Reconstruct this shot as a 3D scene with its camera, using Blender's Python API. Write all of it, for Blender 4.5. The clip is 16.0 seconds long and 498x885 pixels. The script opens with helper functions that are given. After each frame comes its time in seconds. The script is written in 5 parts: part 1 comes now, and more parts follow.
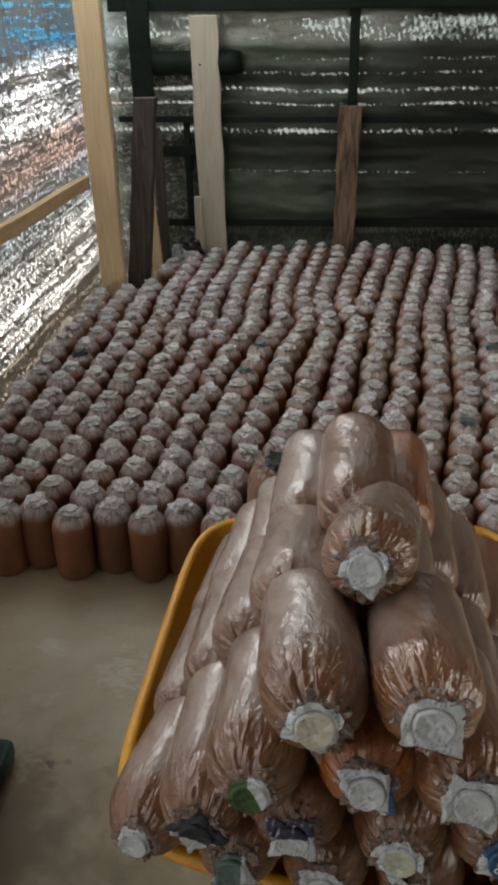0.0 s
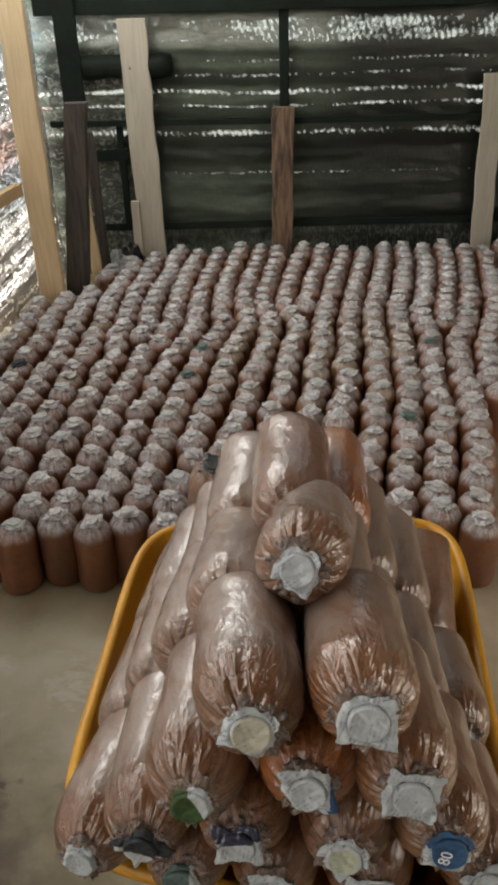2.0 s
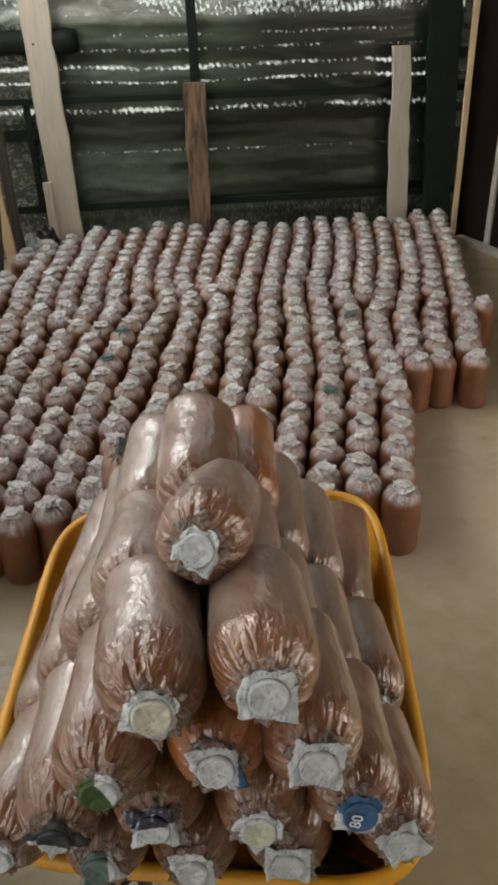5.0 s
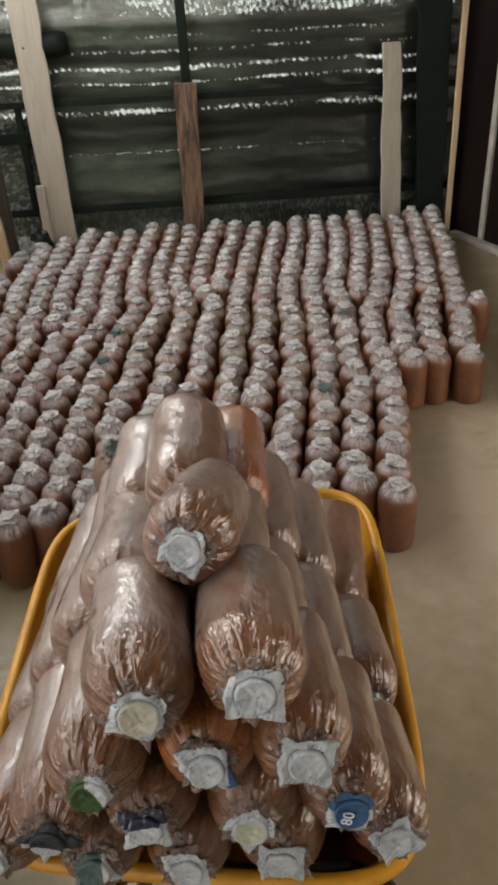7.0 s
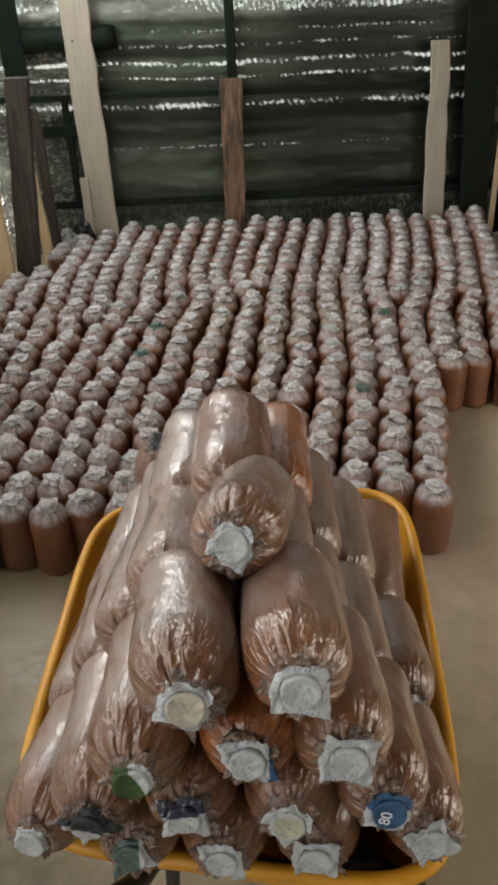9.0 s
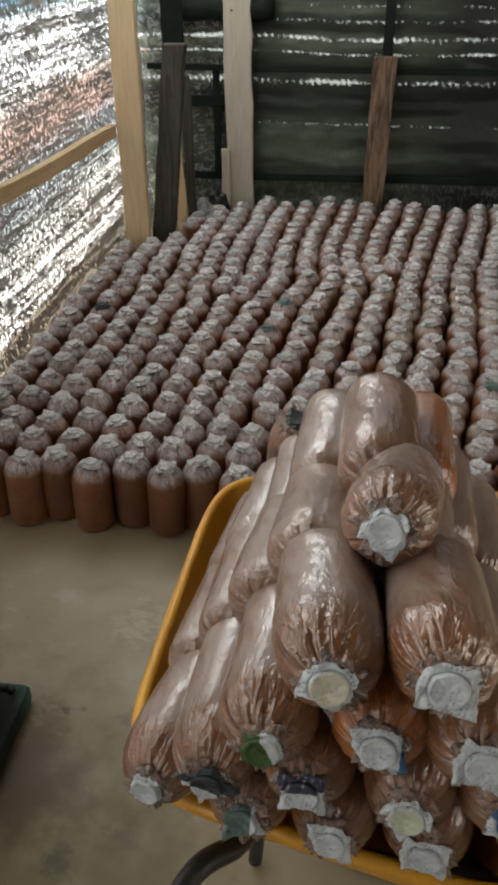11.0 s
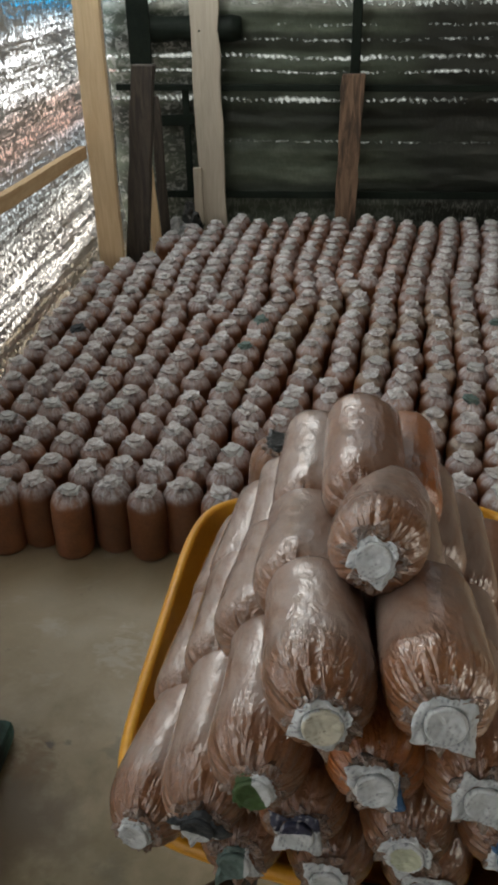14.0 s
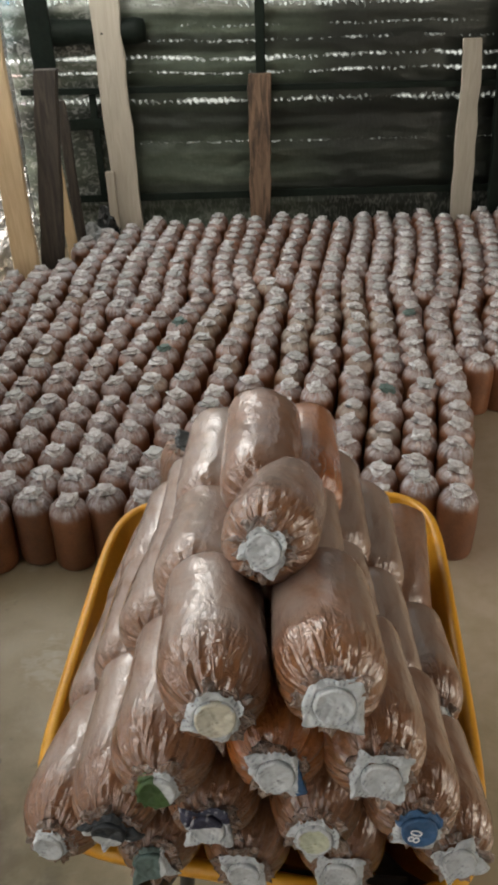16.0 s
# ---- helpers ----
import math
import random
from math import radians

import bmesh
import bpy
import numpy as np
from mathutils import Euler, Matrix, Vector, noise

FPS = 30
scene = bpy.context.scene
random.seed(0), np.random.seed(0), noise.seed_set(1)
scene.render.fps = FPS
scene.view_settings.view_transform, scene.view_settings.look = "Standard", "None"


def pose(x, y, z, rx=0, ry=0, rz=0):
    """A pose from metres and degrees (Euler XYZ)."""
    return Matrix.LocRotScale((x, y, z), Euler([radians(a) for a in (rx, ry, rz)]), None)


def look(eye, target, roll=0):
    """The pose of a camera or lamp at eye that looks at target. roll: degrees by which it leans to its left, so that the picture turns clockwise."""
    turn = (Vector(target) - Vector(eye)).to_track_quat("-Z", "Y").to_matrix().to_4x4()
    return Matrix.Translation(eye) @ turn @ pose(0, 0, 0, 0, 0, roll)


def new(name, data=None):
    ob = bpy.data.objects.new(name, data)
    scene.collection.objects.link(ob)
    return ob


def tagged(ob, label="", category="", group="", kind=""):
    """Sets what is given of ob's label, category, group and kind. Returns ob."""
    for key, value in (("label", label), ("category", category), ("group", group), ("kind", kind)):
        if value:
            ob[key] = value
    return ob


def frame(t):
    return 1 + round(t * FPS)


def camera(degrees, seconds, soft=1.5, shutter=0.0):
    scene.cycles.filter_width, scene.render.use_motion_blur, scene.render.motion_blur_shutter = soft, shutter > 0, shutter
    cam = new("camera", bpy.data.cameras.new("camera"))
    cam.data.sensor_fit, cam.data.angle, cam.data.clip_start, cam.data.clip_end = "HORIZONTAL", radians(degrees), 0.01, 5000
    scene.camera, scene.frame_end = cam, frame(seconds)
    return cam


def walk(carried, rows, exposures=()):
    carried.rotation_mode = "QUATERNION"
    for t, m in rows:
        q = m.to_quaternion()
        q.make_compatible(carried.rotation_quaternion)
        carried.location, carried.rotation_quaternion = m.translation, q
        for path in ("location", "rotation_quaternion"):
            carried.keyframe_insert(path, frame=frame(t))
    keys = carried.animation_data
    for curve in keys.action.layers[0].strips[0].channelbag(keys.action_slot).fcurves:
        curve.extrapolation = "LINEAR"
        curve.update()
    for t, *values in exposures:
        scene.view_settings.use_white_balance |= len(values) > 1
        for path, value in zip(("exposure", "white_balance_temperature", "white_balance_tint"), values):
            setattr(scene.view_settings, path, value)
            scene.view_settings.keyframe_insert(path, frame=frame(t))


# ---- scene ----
cam = camera(36.4, 16.0, soft=3.5)
PATH = [
    (0, (0.147, 0.065, 1.418), (-0.014, 1.782, 0.405), -1.1),
    (0.5, (0.157, 0.065, 1.418), (0.026, 1.788, 0.411), -1.4),
    (1, (0.16, 0.068, 1.417), (0.057, 1.792, 0.407), -1.5),
    (1.5, (0.167, 0.07, 1.419), (0.101, 1.794, 0.408), -1.8),
    (2, (0.173, 0.072, 1.416), (0.135, 1.797, 0.405), -1.7),
    (2.5, (0.175, 0.074, 1.414), (0.143, 1.794, 0.394), -1.9),
    (3, (0.18, 0.075, 1.414), (0.169, 1.791, 0.386), -1.8),
    (3.5, (0.192, 0.074, 1.414), (0.204, 1.786, 0.38), -2.5),
    (4, (0.202, 0.074, 1.412), (0.268, 1.777, 0.366), -1.7),
    (4.5, (0.209, 0.076, 1.41), (0.322, 1.769, 0.352), -1.3),
    (7, (0.231, 0.073, 1.411), (0.355, 1.764, 0.35), -2.9),
    (7.5, (0.229, 0.074, 1.409), (0.351, 1.765, 0.349), -3.0),
    (8, (0.229, 0.072, 1.409), (0.346, 1.761, 0.345), -3.0),
    (8.2, (0.226, 0.072, 1.41), (0.339, 1.759, 0.342), -2.8),
    (10.5, (0.17, 0.068, 1.419), (0.02, 1.755, 0.355), -1.3),
    (11, (0.144, 0.073, 1.41), (-0.064, 1.728, 0.306), -0.3),
    (11.5, (0.1, 0.082, 1.404), (-0.238, 1.706, 0.287), 0.4),
    (12, (0.073, 0.09, 1.404), (-0.335, 1.702, 0.292), 0.6),
    (12.5, (0.08, 0.097, 1.403), (-0.319, 1.728, 0.316), -0.3),
    (13, (0.096, 0.098, 1.408), (-0.225, 1.75, 0.327), -0.5),
    (13.5, (0.117, 0.1, 1.41), (-0.103, 1.772, 0.335), -0.6),
    (14, (0.139, 0.097, 1.411), (-0.017, 1.778, 0.34), -1.0),
    (14.5, (0.16, 0.095, 1.412), (0.057, 1.788, 0.353), -1.2),
    (15, (0.172, 0.098, 1.408), (0.111, 1.782, 0.331), -1.5),
    (15.5, (0.181, 0.095, 1.409), (0.149, 1.784, 0.339), -1.3),
    (16, (0.192, 0.092, 1.409), (0.195, 1.78, 0.337), -1.7),
]
walk(cam, [(t, look(eye, target, roll)) for t, eye, target, roll in PATH], [(0.0, -0.66, 6700, 10), (1.5, -0.38, 7000, 10), (3.5, -0.09, 6950, 10), (7.5, -0.08, 6850, 12), (10.5, -0.22, 6800, 9), (11.4, -0.58, 6750, 9), (12.2, -0.75, 6750, 9), (14.0, -0.62, 6750, 9), (14.8, -0.46, 6850, 10), (16.0, -0.10, 6950, 11)])

# ---- world, large lights ----
world = bpy.data.worlds.new("sky")
scene.world = world
world.use_nodes = True
wn = world.node_tree
sky = wn.nodes.new("ShaderNodeTexSky")
sky.sky_type, sky.sun_disc, sky.sun_elevation, sky.sun_rotation = "NISHITA", False, radians(55), radians(-100)
wn.links.new(sky.outputs[0], wn.nodes["Background"].inputs[0])
wn.nodes["Background"].inputs[1].default_value = 0.08


def area_lamp(name, at, target, w, h, power, colour):
    d = bpy.data.lights.new(name, "AREA")
    d.shape, d.size, d.size_y, d.energy, d.color = "RECTANGLE", w, h, power, colour
    ob = new(name, d)
    ob.matrix_world = look(at, target)
    return ob


# added lamps out of view, as daylight from above, both walls, east and south
area_lamp("fill_over_foil", (-0.95, 3.05, 2.15), (-0.45, 2.75, 0.0), 2.6, 0.8, 38.0, (0.92, 0.975, 1.0))
area_lamp("fill_over_netting", (0.4, 4.46, 2.20), (0.4, 2.0, 1.4), 2.7, 0.80, 5.0, (1.0, 0.99, 0.97))
area_lamp("fill_east", (3.08, 0.72, 1.15), (0.6, 1.1, 0.4), 1.3, 1.9, 48.0, (1.0, 0.925, 0.82))
area_lamp("fill_south", (1.6, -2.6, 1.25), (0.6, 2.0, 0.4), 1.6, 2.0, 7.0, (1.0, 0.94, 0.86))
area_lamp("fill_overhead", (0.25, 2.95, 2.60), (0.25, 2.95, 0.0), 2.4, 2.9, 6.3, (1.0, 0.96, 0.89))


# ---- materials ----
def shader(name):
    m = bpy.data.materials.new(name)
    m.use_nodes = True
    return m, m.node_tree, m.node_tree.nodes["Principled BSDF"]


def node(nt, kind, **values):
    n = nt.nodes.new(kind)
    for key, v in values.items():
        n.inputs[key.replace("_", " ")].default_value = v
    return n


def coords(nt, scale=(1, 1, 1), rot=(0, 0, 0), world_space=False):
    c = nt.nodes.new("ShaderNodeTexCoord")
    m = node(nt, "ShaderNodeMapping", Scale=scale, Rotation=rot)
    if world_space:
        g = nt.nodes.new("ShaderNodeNewGeometry")
        nt.links.new(g.outputs["Position"], m.inputs[0])
    else:
        nt.links.new(c.outputs["Object"], m.inputs[0])
    return m.outputs[0]


def noise_tex(nt, vec, scale, detail=4.0, rough=0.55, distort=0.0):
    n = node(nt, "ShaderNodeTexNoise", Scale=scale, Detail=detail, Roughness=rough, Distortion=distort)
    nt.links.new(vec, n.inputs["Vector"])
    return n.outputs["Fac"]


def ramp(nt, fac, stops):
    r = nt.nodes.new("ShaderNodeValToRGB")
    nt.links.new(fac, r.inputs[0])
    els = r.color_ramp.elements
    for i, (p, c) in enumerate(stops):
        e = els[i] if i < 2 else els.new(p)
        e.position = p
        e.color = (*c, 1) if isinstance(c, tuple) else (c, c, c, 1)
    return r.outputs[0]


def mix(nt, fac, a, b, how="MIX"):
    m = nt.nodes.new("ShaderNodeMix")
    m.data_type, m.blend_type = "RGBA", how
    for socket, v in ((m.inputs[0], fac), (m.inputs[6], a), (m.inputs[7], b)):
        if isinstance(v, (int, float)):
            socket.default_value = v
        elif isinstance(v, tuple):
            socket.default_value = (*v, 1)
        else:
            nt.links.new(v, socket)
    return m.outputs[2]


def math_node(nt, how, a, b=0.0, c=0.0):
    m = nt.nodes.new("ShaderNodeMath")
    m.operation = how
    for i, v in enumerate((a, b, c)):
        if isinstance(v, (int, float)):
            m.inputs[i].default_value = v
        else:
            nt.links.new(v, m.inputs[i])
    return m.outputs[0]


def bump(nt, bsdf, height, strength, distance, coat=False):
    b = node(nt, "ShaderNodeBump", Strength=strength, Distance=distance)
    nt.links.new(height, b.inputs["Height"])
    nt.links.new(b.outputs[0], bsdf.inputs["Normal"])
    if coat:
        nt.links.new(b.outputs[0], bsdf.inputs["Coat Normal"])


def grained(name, dark, light, scale=6.0, stretch=(1, 1, 1), rough=0.6, relief=0.3, depth=0.002, metal=0.0, fine=60.0, vary=0.0):
    """A surface of two colours, mottled at two scales, with fine relief."""
    m, nt, b = shader(name)
    v = coords(nt, stretch)
    big, small = noise_tex(nt, v, scale, 5), noise_tex(nt, v, fine, 3)
    f = math_node(nt, "ADD", math_node(nt, "MULTIPLY", big, 0.65), math_node(nt, "MULTIPLY", small, 0.35))
    c = ramp(nt, f, [(0.32, dark), (0.68, light)])
    if vary:
        oi = nt.nodes.new("ShaderNodeObjectInfo")
        c = mix(nt, math_node(nt, "MULTIPLY", oi.outputs["Random"], vary), c, tuple(x * 0.55 for x in dark))
    nt.links.new(c, b.inputs["Base Color"])
    nt.links.new(math_node(nt, "MULTIPLY_ADD", big, 0.3, rough - 0.15), b.inputs["Roughness"])
    b.inputs["Metallic"].default_value = metal
    bump(nt, b, f, relief, depth)
    return m


def floor_material():
    m, nt, b = shader("worn_concrete")
    v = coords(nt, world_space=True)
    big = noise_tex(nt, v, 1.3, 5, 0.6)
    mid = noise_tex(nt, v, 6.0, 6, 0.65, 0.6)
    fine = noise_tex(nt, v, 90.0, 3)
    c = ramp(nt, big, [(0.30, (0.240, 0.188, 0.106)), (0.66, (0.375, 0.303, 0.198))])
    c = mix(nt, ramp(nt, mid, [(0.44, 0.0), (0.78, 0.26)]), c, (0.150, 0.122, 0.066))
    scuff = noise_tex(nt, coords(nt, (1.0, 2.2, 1.0), (0, 0, 0.6), True), 5.0, 7, 0.7, 1.2)
    c = mix(nt, ramp(nt, scuff, [(0.57, 0.0), (0.74, 0.45)]), c, (0.44, 0.40, 0.335))
    spots = noise_tex(nt, v, 17.0, 4, 0.6)
    c = mix(nt, ramp(nt, spots, [(0.66, 0.0), (0.76, 0.55)]), c, (0.07, 0.06, 0.05))
    c = mix(nt, math_node(nt, "MULTIPLY", fine, 0.25), c, (0.16, 0.14, 0.11))
    # single scuffs and spills
    g = nt.nodes.new("ShaderNodeNewGeometry")
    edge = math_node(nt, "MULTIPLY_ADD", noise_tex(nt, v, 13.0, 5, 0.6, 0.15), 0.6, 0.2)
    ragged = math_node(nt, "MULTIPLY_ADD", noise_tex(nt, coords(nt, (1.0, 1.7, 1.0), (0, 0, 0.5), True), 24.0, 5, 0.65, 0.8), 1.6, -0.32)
    # first three tints hold near-left shade and dirt, the fourth warm door light
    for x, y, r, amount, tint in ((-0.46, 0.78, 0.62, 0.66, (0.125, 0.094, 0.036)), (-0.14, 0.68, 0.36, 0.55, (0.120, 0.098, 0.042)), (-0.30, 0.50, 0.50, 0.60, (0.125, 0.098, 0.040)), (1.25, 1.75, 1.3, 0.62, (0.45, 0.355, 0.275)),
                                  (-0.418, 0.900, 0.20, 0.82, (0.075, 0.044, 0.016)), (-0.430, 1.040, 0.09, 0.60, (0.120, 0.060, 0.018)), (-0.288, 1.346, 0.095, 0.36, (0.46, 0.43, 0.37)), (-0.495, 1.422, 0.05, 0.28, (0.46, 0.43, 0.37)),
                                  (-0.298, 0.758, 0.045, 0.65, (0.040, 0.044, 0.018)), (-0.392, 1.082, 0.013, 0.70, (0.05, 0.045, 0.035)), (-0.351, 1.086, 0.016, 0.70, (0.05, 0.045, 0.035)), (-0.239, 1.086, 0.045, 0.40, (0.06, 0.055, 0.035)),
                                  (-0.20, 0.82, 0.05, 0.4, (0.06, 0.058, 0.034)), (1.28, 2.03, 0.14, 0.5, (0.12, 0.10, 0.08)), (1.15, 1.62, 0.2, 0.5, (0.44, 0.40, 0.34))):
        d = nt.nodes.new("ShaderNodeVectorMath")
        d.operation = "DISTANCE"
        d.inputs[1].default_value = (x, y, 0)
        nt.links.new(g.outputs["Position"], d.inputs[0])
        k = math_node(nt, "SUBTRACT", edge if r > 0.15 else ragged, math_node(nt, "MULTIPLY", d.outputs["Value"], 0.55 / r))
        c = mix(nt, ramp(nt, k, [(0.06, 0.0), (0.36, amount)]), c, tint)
    nt.links.new(c, b.inputs["Base Color"])
    nt.links.new(ramp(nt, mid, [(0.3, 0.36), (0.7, 0.62)]), b.inputs["Roughness"])
    bump(nt, b, math_node(nt, "ADD", mid, math_node(nt, "MULTIPLY", fine, 0.3)), 0.25, 0.003)
    return m


def around(nt, k, lengthwise):
    """Coordinates that run round a bag's axis, for creases that follow it and meet at its neck."""
    c = nt.nodes.new("ShaderNodeTexCoord")
    flat = nt.nodes.new("ShaderNodeVectorMath")
    flat.operation = "MULTIPLY"
    flat.inputs[1].default_value = (1, 1, 0)
    nt.links.new(c.outputs["Object"], flat.inputs[0])
    unit = nt.nodes.new("ShaderNodeVectorMath")
    unit.operation = "NORMALIZE"
    nt.links.new(flat.outputs[0], unit.inputs[0])
    big = nt.nodes.new("ShaderNodeVectorMath")
    big.operation = "SCALE"
    big.inputs[3].default_value = k
    nt.links.new(unit.outputs[0], big.inputs[0])
    sep = nt.nodes.new("ShaderNodeSeparateXYZ")
    nt.links.new(c.outputs["Object"], sep.inputs[0])
    up = nt.nodes.new("ShaderNodeCombineXYZ")
    nt.links.new(math_node(nt, "MULTIPLY", sep.outputs[2], lengthwise), up.inputs[2])
    add = nt.nodes.new("ShaderNodeVectorMath")
    nt.links.new(big.outputs[0], add.inputs[0])
    nt.links.new(up.outputs[0], add.inputs[1])
    oi = nt.nodes.new("ShaderNodeObjectInfo")
    shift = nt.nodes.new("ShaderNodeVectorMath")
    shift.operation = "ADD"
    cx = nt.nodes.new("ShaderNodeCombineXYZ")
    nt.links.new(math_node(nt, "MULTIPLY", oi.outputs["Random"], 40.0), cx.inputs[0])
    nt.links.new(add.outputs[0], shift.inputs[0])
    nt.links.new(cx.outputs[0], shift.inputs[1])
    return shift.outputs[0], sep.outputs[2], oi.outputs["Random"]


def bag_material(name, dark, mid, pale, haze, film, least, gloss, neck, calm, crisp, vary, iso, turns, lumps, sheen, body_gloss):
    """Sawdust in clear plastic film: smooth on the body, gathered towards the neck into creases with highlights in the
    colour.
    """
    m, nt, b = shader(name)
    v = coords(nt)
    grit = noise_tex(nt, v, 170.0, 3, 0.7)
    cloud = noise_tex(nt, v, 13.0, 4, 0.6)
    ring, z, rnd = around(nt, turns, 14.0)
    c = ramp(nt, math_node(nt, "ADD", math_node(nt, "MULTIPLY", cloud, 0.6), math_node(nt, "MULTIPLY", grit, 0.4)),
             [(0.30, dark), (0.55, mid), (0.75, pale)])
    g = nt.nodes.new("ShaderNodeNewGeometry")
    rnd = math_node(nt, "FRACT", math_node(nt, "ADD", rnd, g.outputs["Random Per Island"]))
    c = mix(nt, math_node(nt, "MULTIPLY", rnd, vary), c, tuple(x * 0.55 for x in dark))
    soft = noise_tex(nt, coords(nt, (1, 1, 0.35)), 22.0, 4, 0.55, 0.4)
    crease = math_node(nt, "ADD", math_node(nt, "MULTIPLY", noise_tex(nt, ring, 1.0, 3.0, 0.58, 0.6), 1.0 - iso), math_node(nt, "MULTIPLY", noise_tex(nt, v, lumps, 3, 0.6, 0.9), iso))
    edge = math_node(nt, "ADD", z, math_node(nt, "MULTIPLY_ADD", soft, 0.03, -0.015))
    rng_ = nt.nodes.new("ShaderNodeMapRange")
    rng_.interpolation_type = "SMOOTHSTEP"
    nt.links.new(edge, rng_.inputs[0])
    rng_.inputs[1].default_value, rng_.inputs[2].default_value = neck[0], neck[0] + neck[1]
    near = rng_.outputs[0]
    # haze is film, and also paints the lit crown against shaded sides
    body_haze = ramp(nt, soft, [(0.35, haze[0] * 0.4), (0.70, haze[0])])
    neck_haze = ramp(nt, crease, [(0.40, haze[1] * least), (0.50, haze[1] * (0.5 + 0.5 * least)), (0.62, haze[1])])
    h = math_node(nt, "ADD", math_node(nt, "MULTIPLY", body_haze, math_node(nt, "SUBTRACT", 1.0, near)), math_node(nt, "MULTIPLY", neck_haze, near))
    h = math_node(nt, "MULTIPLY", h, math_node(nt, "MULTIPLY_ADD", math_node(nt, "FRACT", math_node(nt, "MULTIPLY", rnd, 7.3)), -0.45, 1.08))
    c = mix(nt, h, c, film)
    nt.links.new(c, b.inputs["Base Color"])
    b.inputs["Roughness"].default_value = sheen
    b.inputs["Specular IOR Level"].default_value = 0.5
    nt.links.new(math_node(nt, "MULTIPLY_ADD", near, gloss - body_gloss, body_gloss), b.inputs["Coat Weight"])
    nt.links.new(ramp(nt, cloud, [(0.35, 0.06), (0.65, 0.22)]), b.inputs["Coat Roughness"])
    b.inputs["Coat IOR"].default_value = 1.95
    crinkle = noise_tex(nt, coords(nt, (1, 1, 0.5)), 75.0, 3, 0.6, 0.8)
    height = math_node(nt, "ADD", math_node(nt, "MULTIPLY_ADD", soft, calm, math_node(nt, "MULTIPLY", crinkle, calm * 0.30)), math_node(nt, "MULTIPLY", math_node(nt, "MULTIPLY", math_node(nt, "SUBTRACT", crease, 0.5), near), crisp))
    bump(nt, b, height, 1.0, 0.01, True)
    return m


def load_material(name, dark, mid, pale, milk, neck, crisp, veil):
    """Damp sawdust in thin clear film: a milky veil where the film lies loose on the body, clear and pleated round the neck."""
    m, nt, b = shader(name)
    v = coords(nt)
    ring, z, rnd = around(nt, 3.4, 16.0)
    grit = noise_tex(nt, v, 150.0, 3, 0.7)
    cloud = noise_tex(nt, v, 11.0, 4, 0.6)
    c = ramp(nt, math_node(nt, "MULTIPLY_ADD", cloud, 0.62, math_node(nt, "MULTIPLY", grit, 0.38)), [(0.32, dark), (0.52, mid), (0.72, pale)])
    c = mix(nt, math_node(nt, "MULTIPLY", rnd, 0.30), c, tuple(x * 0.6 for x in dark))
    torn = noise_tex(nt, coords(nt, (1, 1, 0.4)), 30.0, 4, 0.6, 0.5)
    edge = math_node(nt, "ADD", z, math_node(nt, "MULTIPLY_ADD", torn, 0.07, -0.035))
    fall = nt.nodes.new("ShaderNodeMapRange")
    fall.interpolation_type = "SMOOTHSTEP"
    nt.links.new(edge, fall.inputs[0])
    fall.inputs[1].default_value, fall.inputs[2].default_value = neck
    near = fall.outputs[0]
    body = math_node(nt, "SUBTRACT", 1.0, near)
    loose = noise_tex(nt, coords(nt, (1, 1, 0.45)), 21.0, 5, 0.62, 0.8)
    haze = math_node(nt, "MULTIPLY", ramp(nt, loose, [(0.36, milk[0]), (0.62, milk[1])]), body)
    # pale slivers in the colour, running to the neck
    sliver = noise_tex(nt, ring, 1.6, 2.0, 0.5, 0.5)
    haze = math_node(nt, "ADD", haze, math_node(nt, "MULTIPLY", ramp(nt, sliver, [(0.56, 0.0), (0.66, milk[2])]), near))
    c = mix(nt, haze, c, veil)
    nt.links.new(c, b.inputs["Base Color"])
    b.inputs["Roughness"].default_value = 0.42
    b.inputs["Specular IOR Level"].default_value = 0.4
    b.inputs["Coat Weight"].default_value = 1.0
    nt.links.new(math_node(nt, "MULTIPLY", ramp(nt, loose, [(0.35, 0.05), (0.65, 0.15)]), math_node(nt, "MULTIPLY_ADD", near, -0.5, 1.0)), b.inputs["Coat Roughness"])
    b.inputs["Coat IOR"].default_value = 1.62
    pleat = noise_tex(nt, ring, 1.0, 2.0, 0.5, 1.0)
    crumple = noise_tex(nt, coords(nt, (1, 1, 0.6)), 80.0, 3, 0.6, 1.0)
    drape = noise_tex(nt, coords(nt, (1, 1, 0.30)), 26.0, 2, 0.5, 0.5)
    dent = noise_tex(nt, v, 16.0, 2, 0.5)
    height = math_node(nt, "MULTIPLY_ADD", dent, 0.42, math_node(nt, "MULTIPLY", drape, 0.46))
    height = math_node(nt, "MULTIPLY_ADD", crumple, 0.15, height)
    height = math_node(nt, "ADD", height, math_node(nt, "MULTIPLY", math_node(nt, "MULTIPLY_ADD", pleat, 0.80, math_node(nt, "MULTIPLY", crumple, 0.28)), math_node(nt, "MULTIPLY", near, crisp)))
    bump(nt, b, height, 1.0, 0.01, True)
    return m


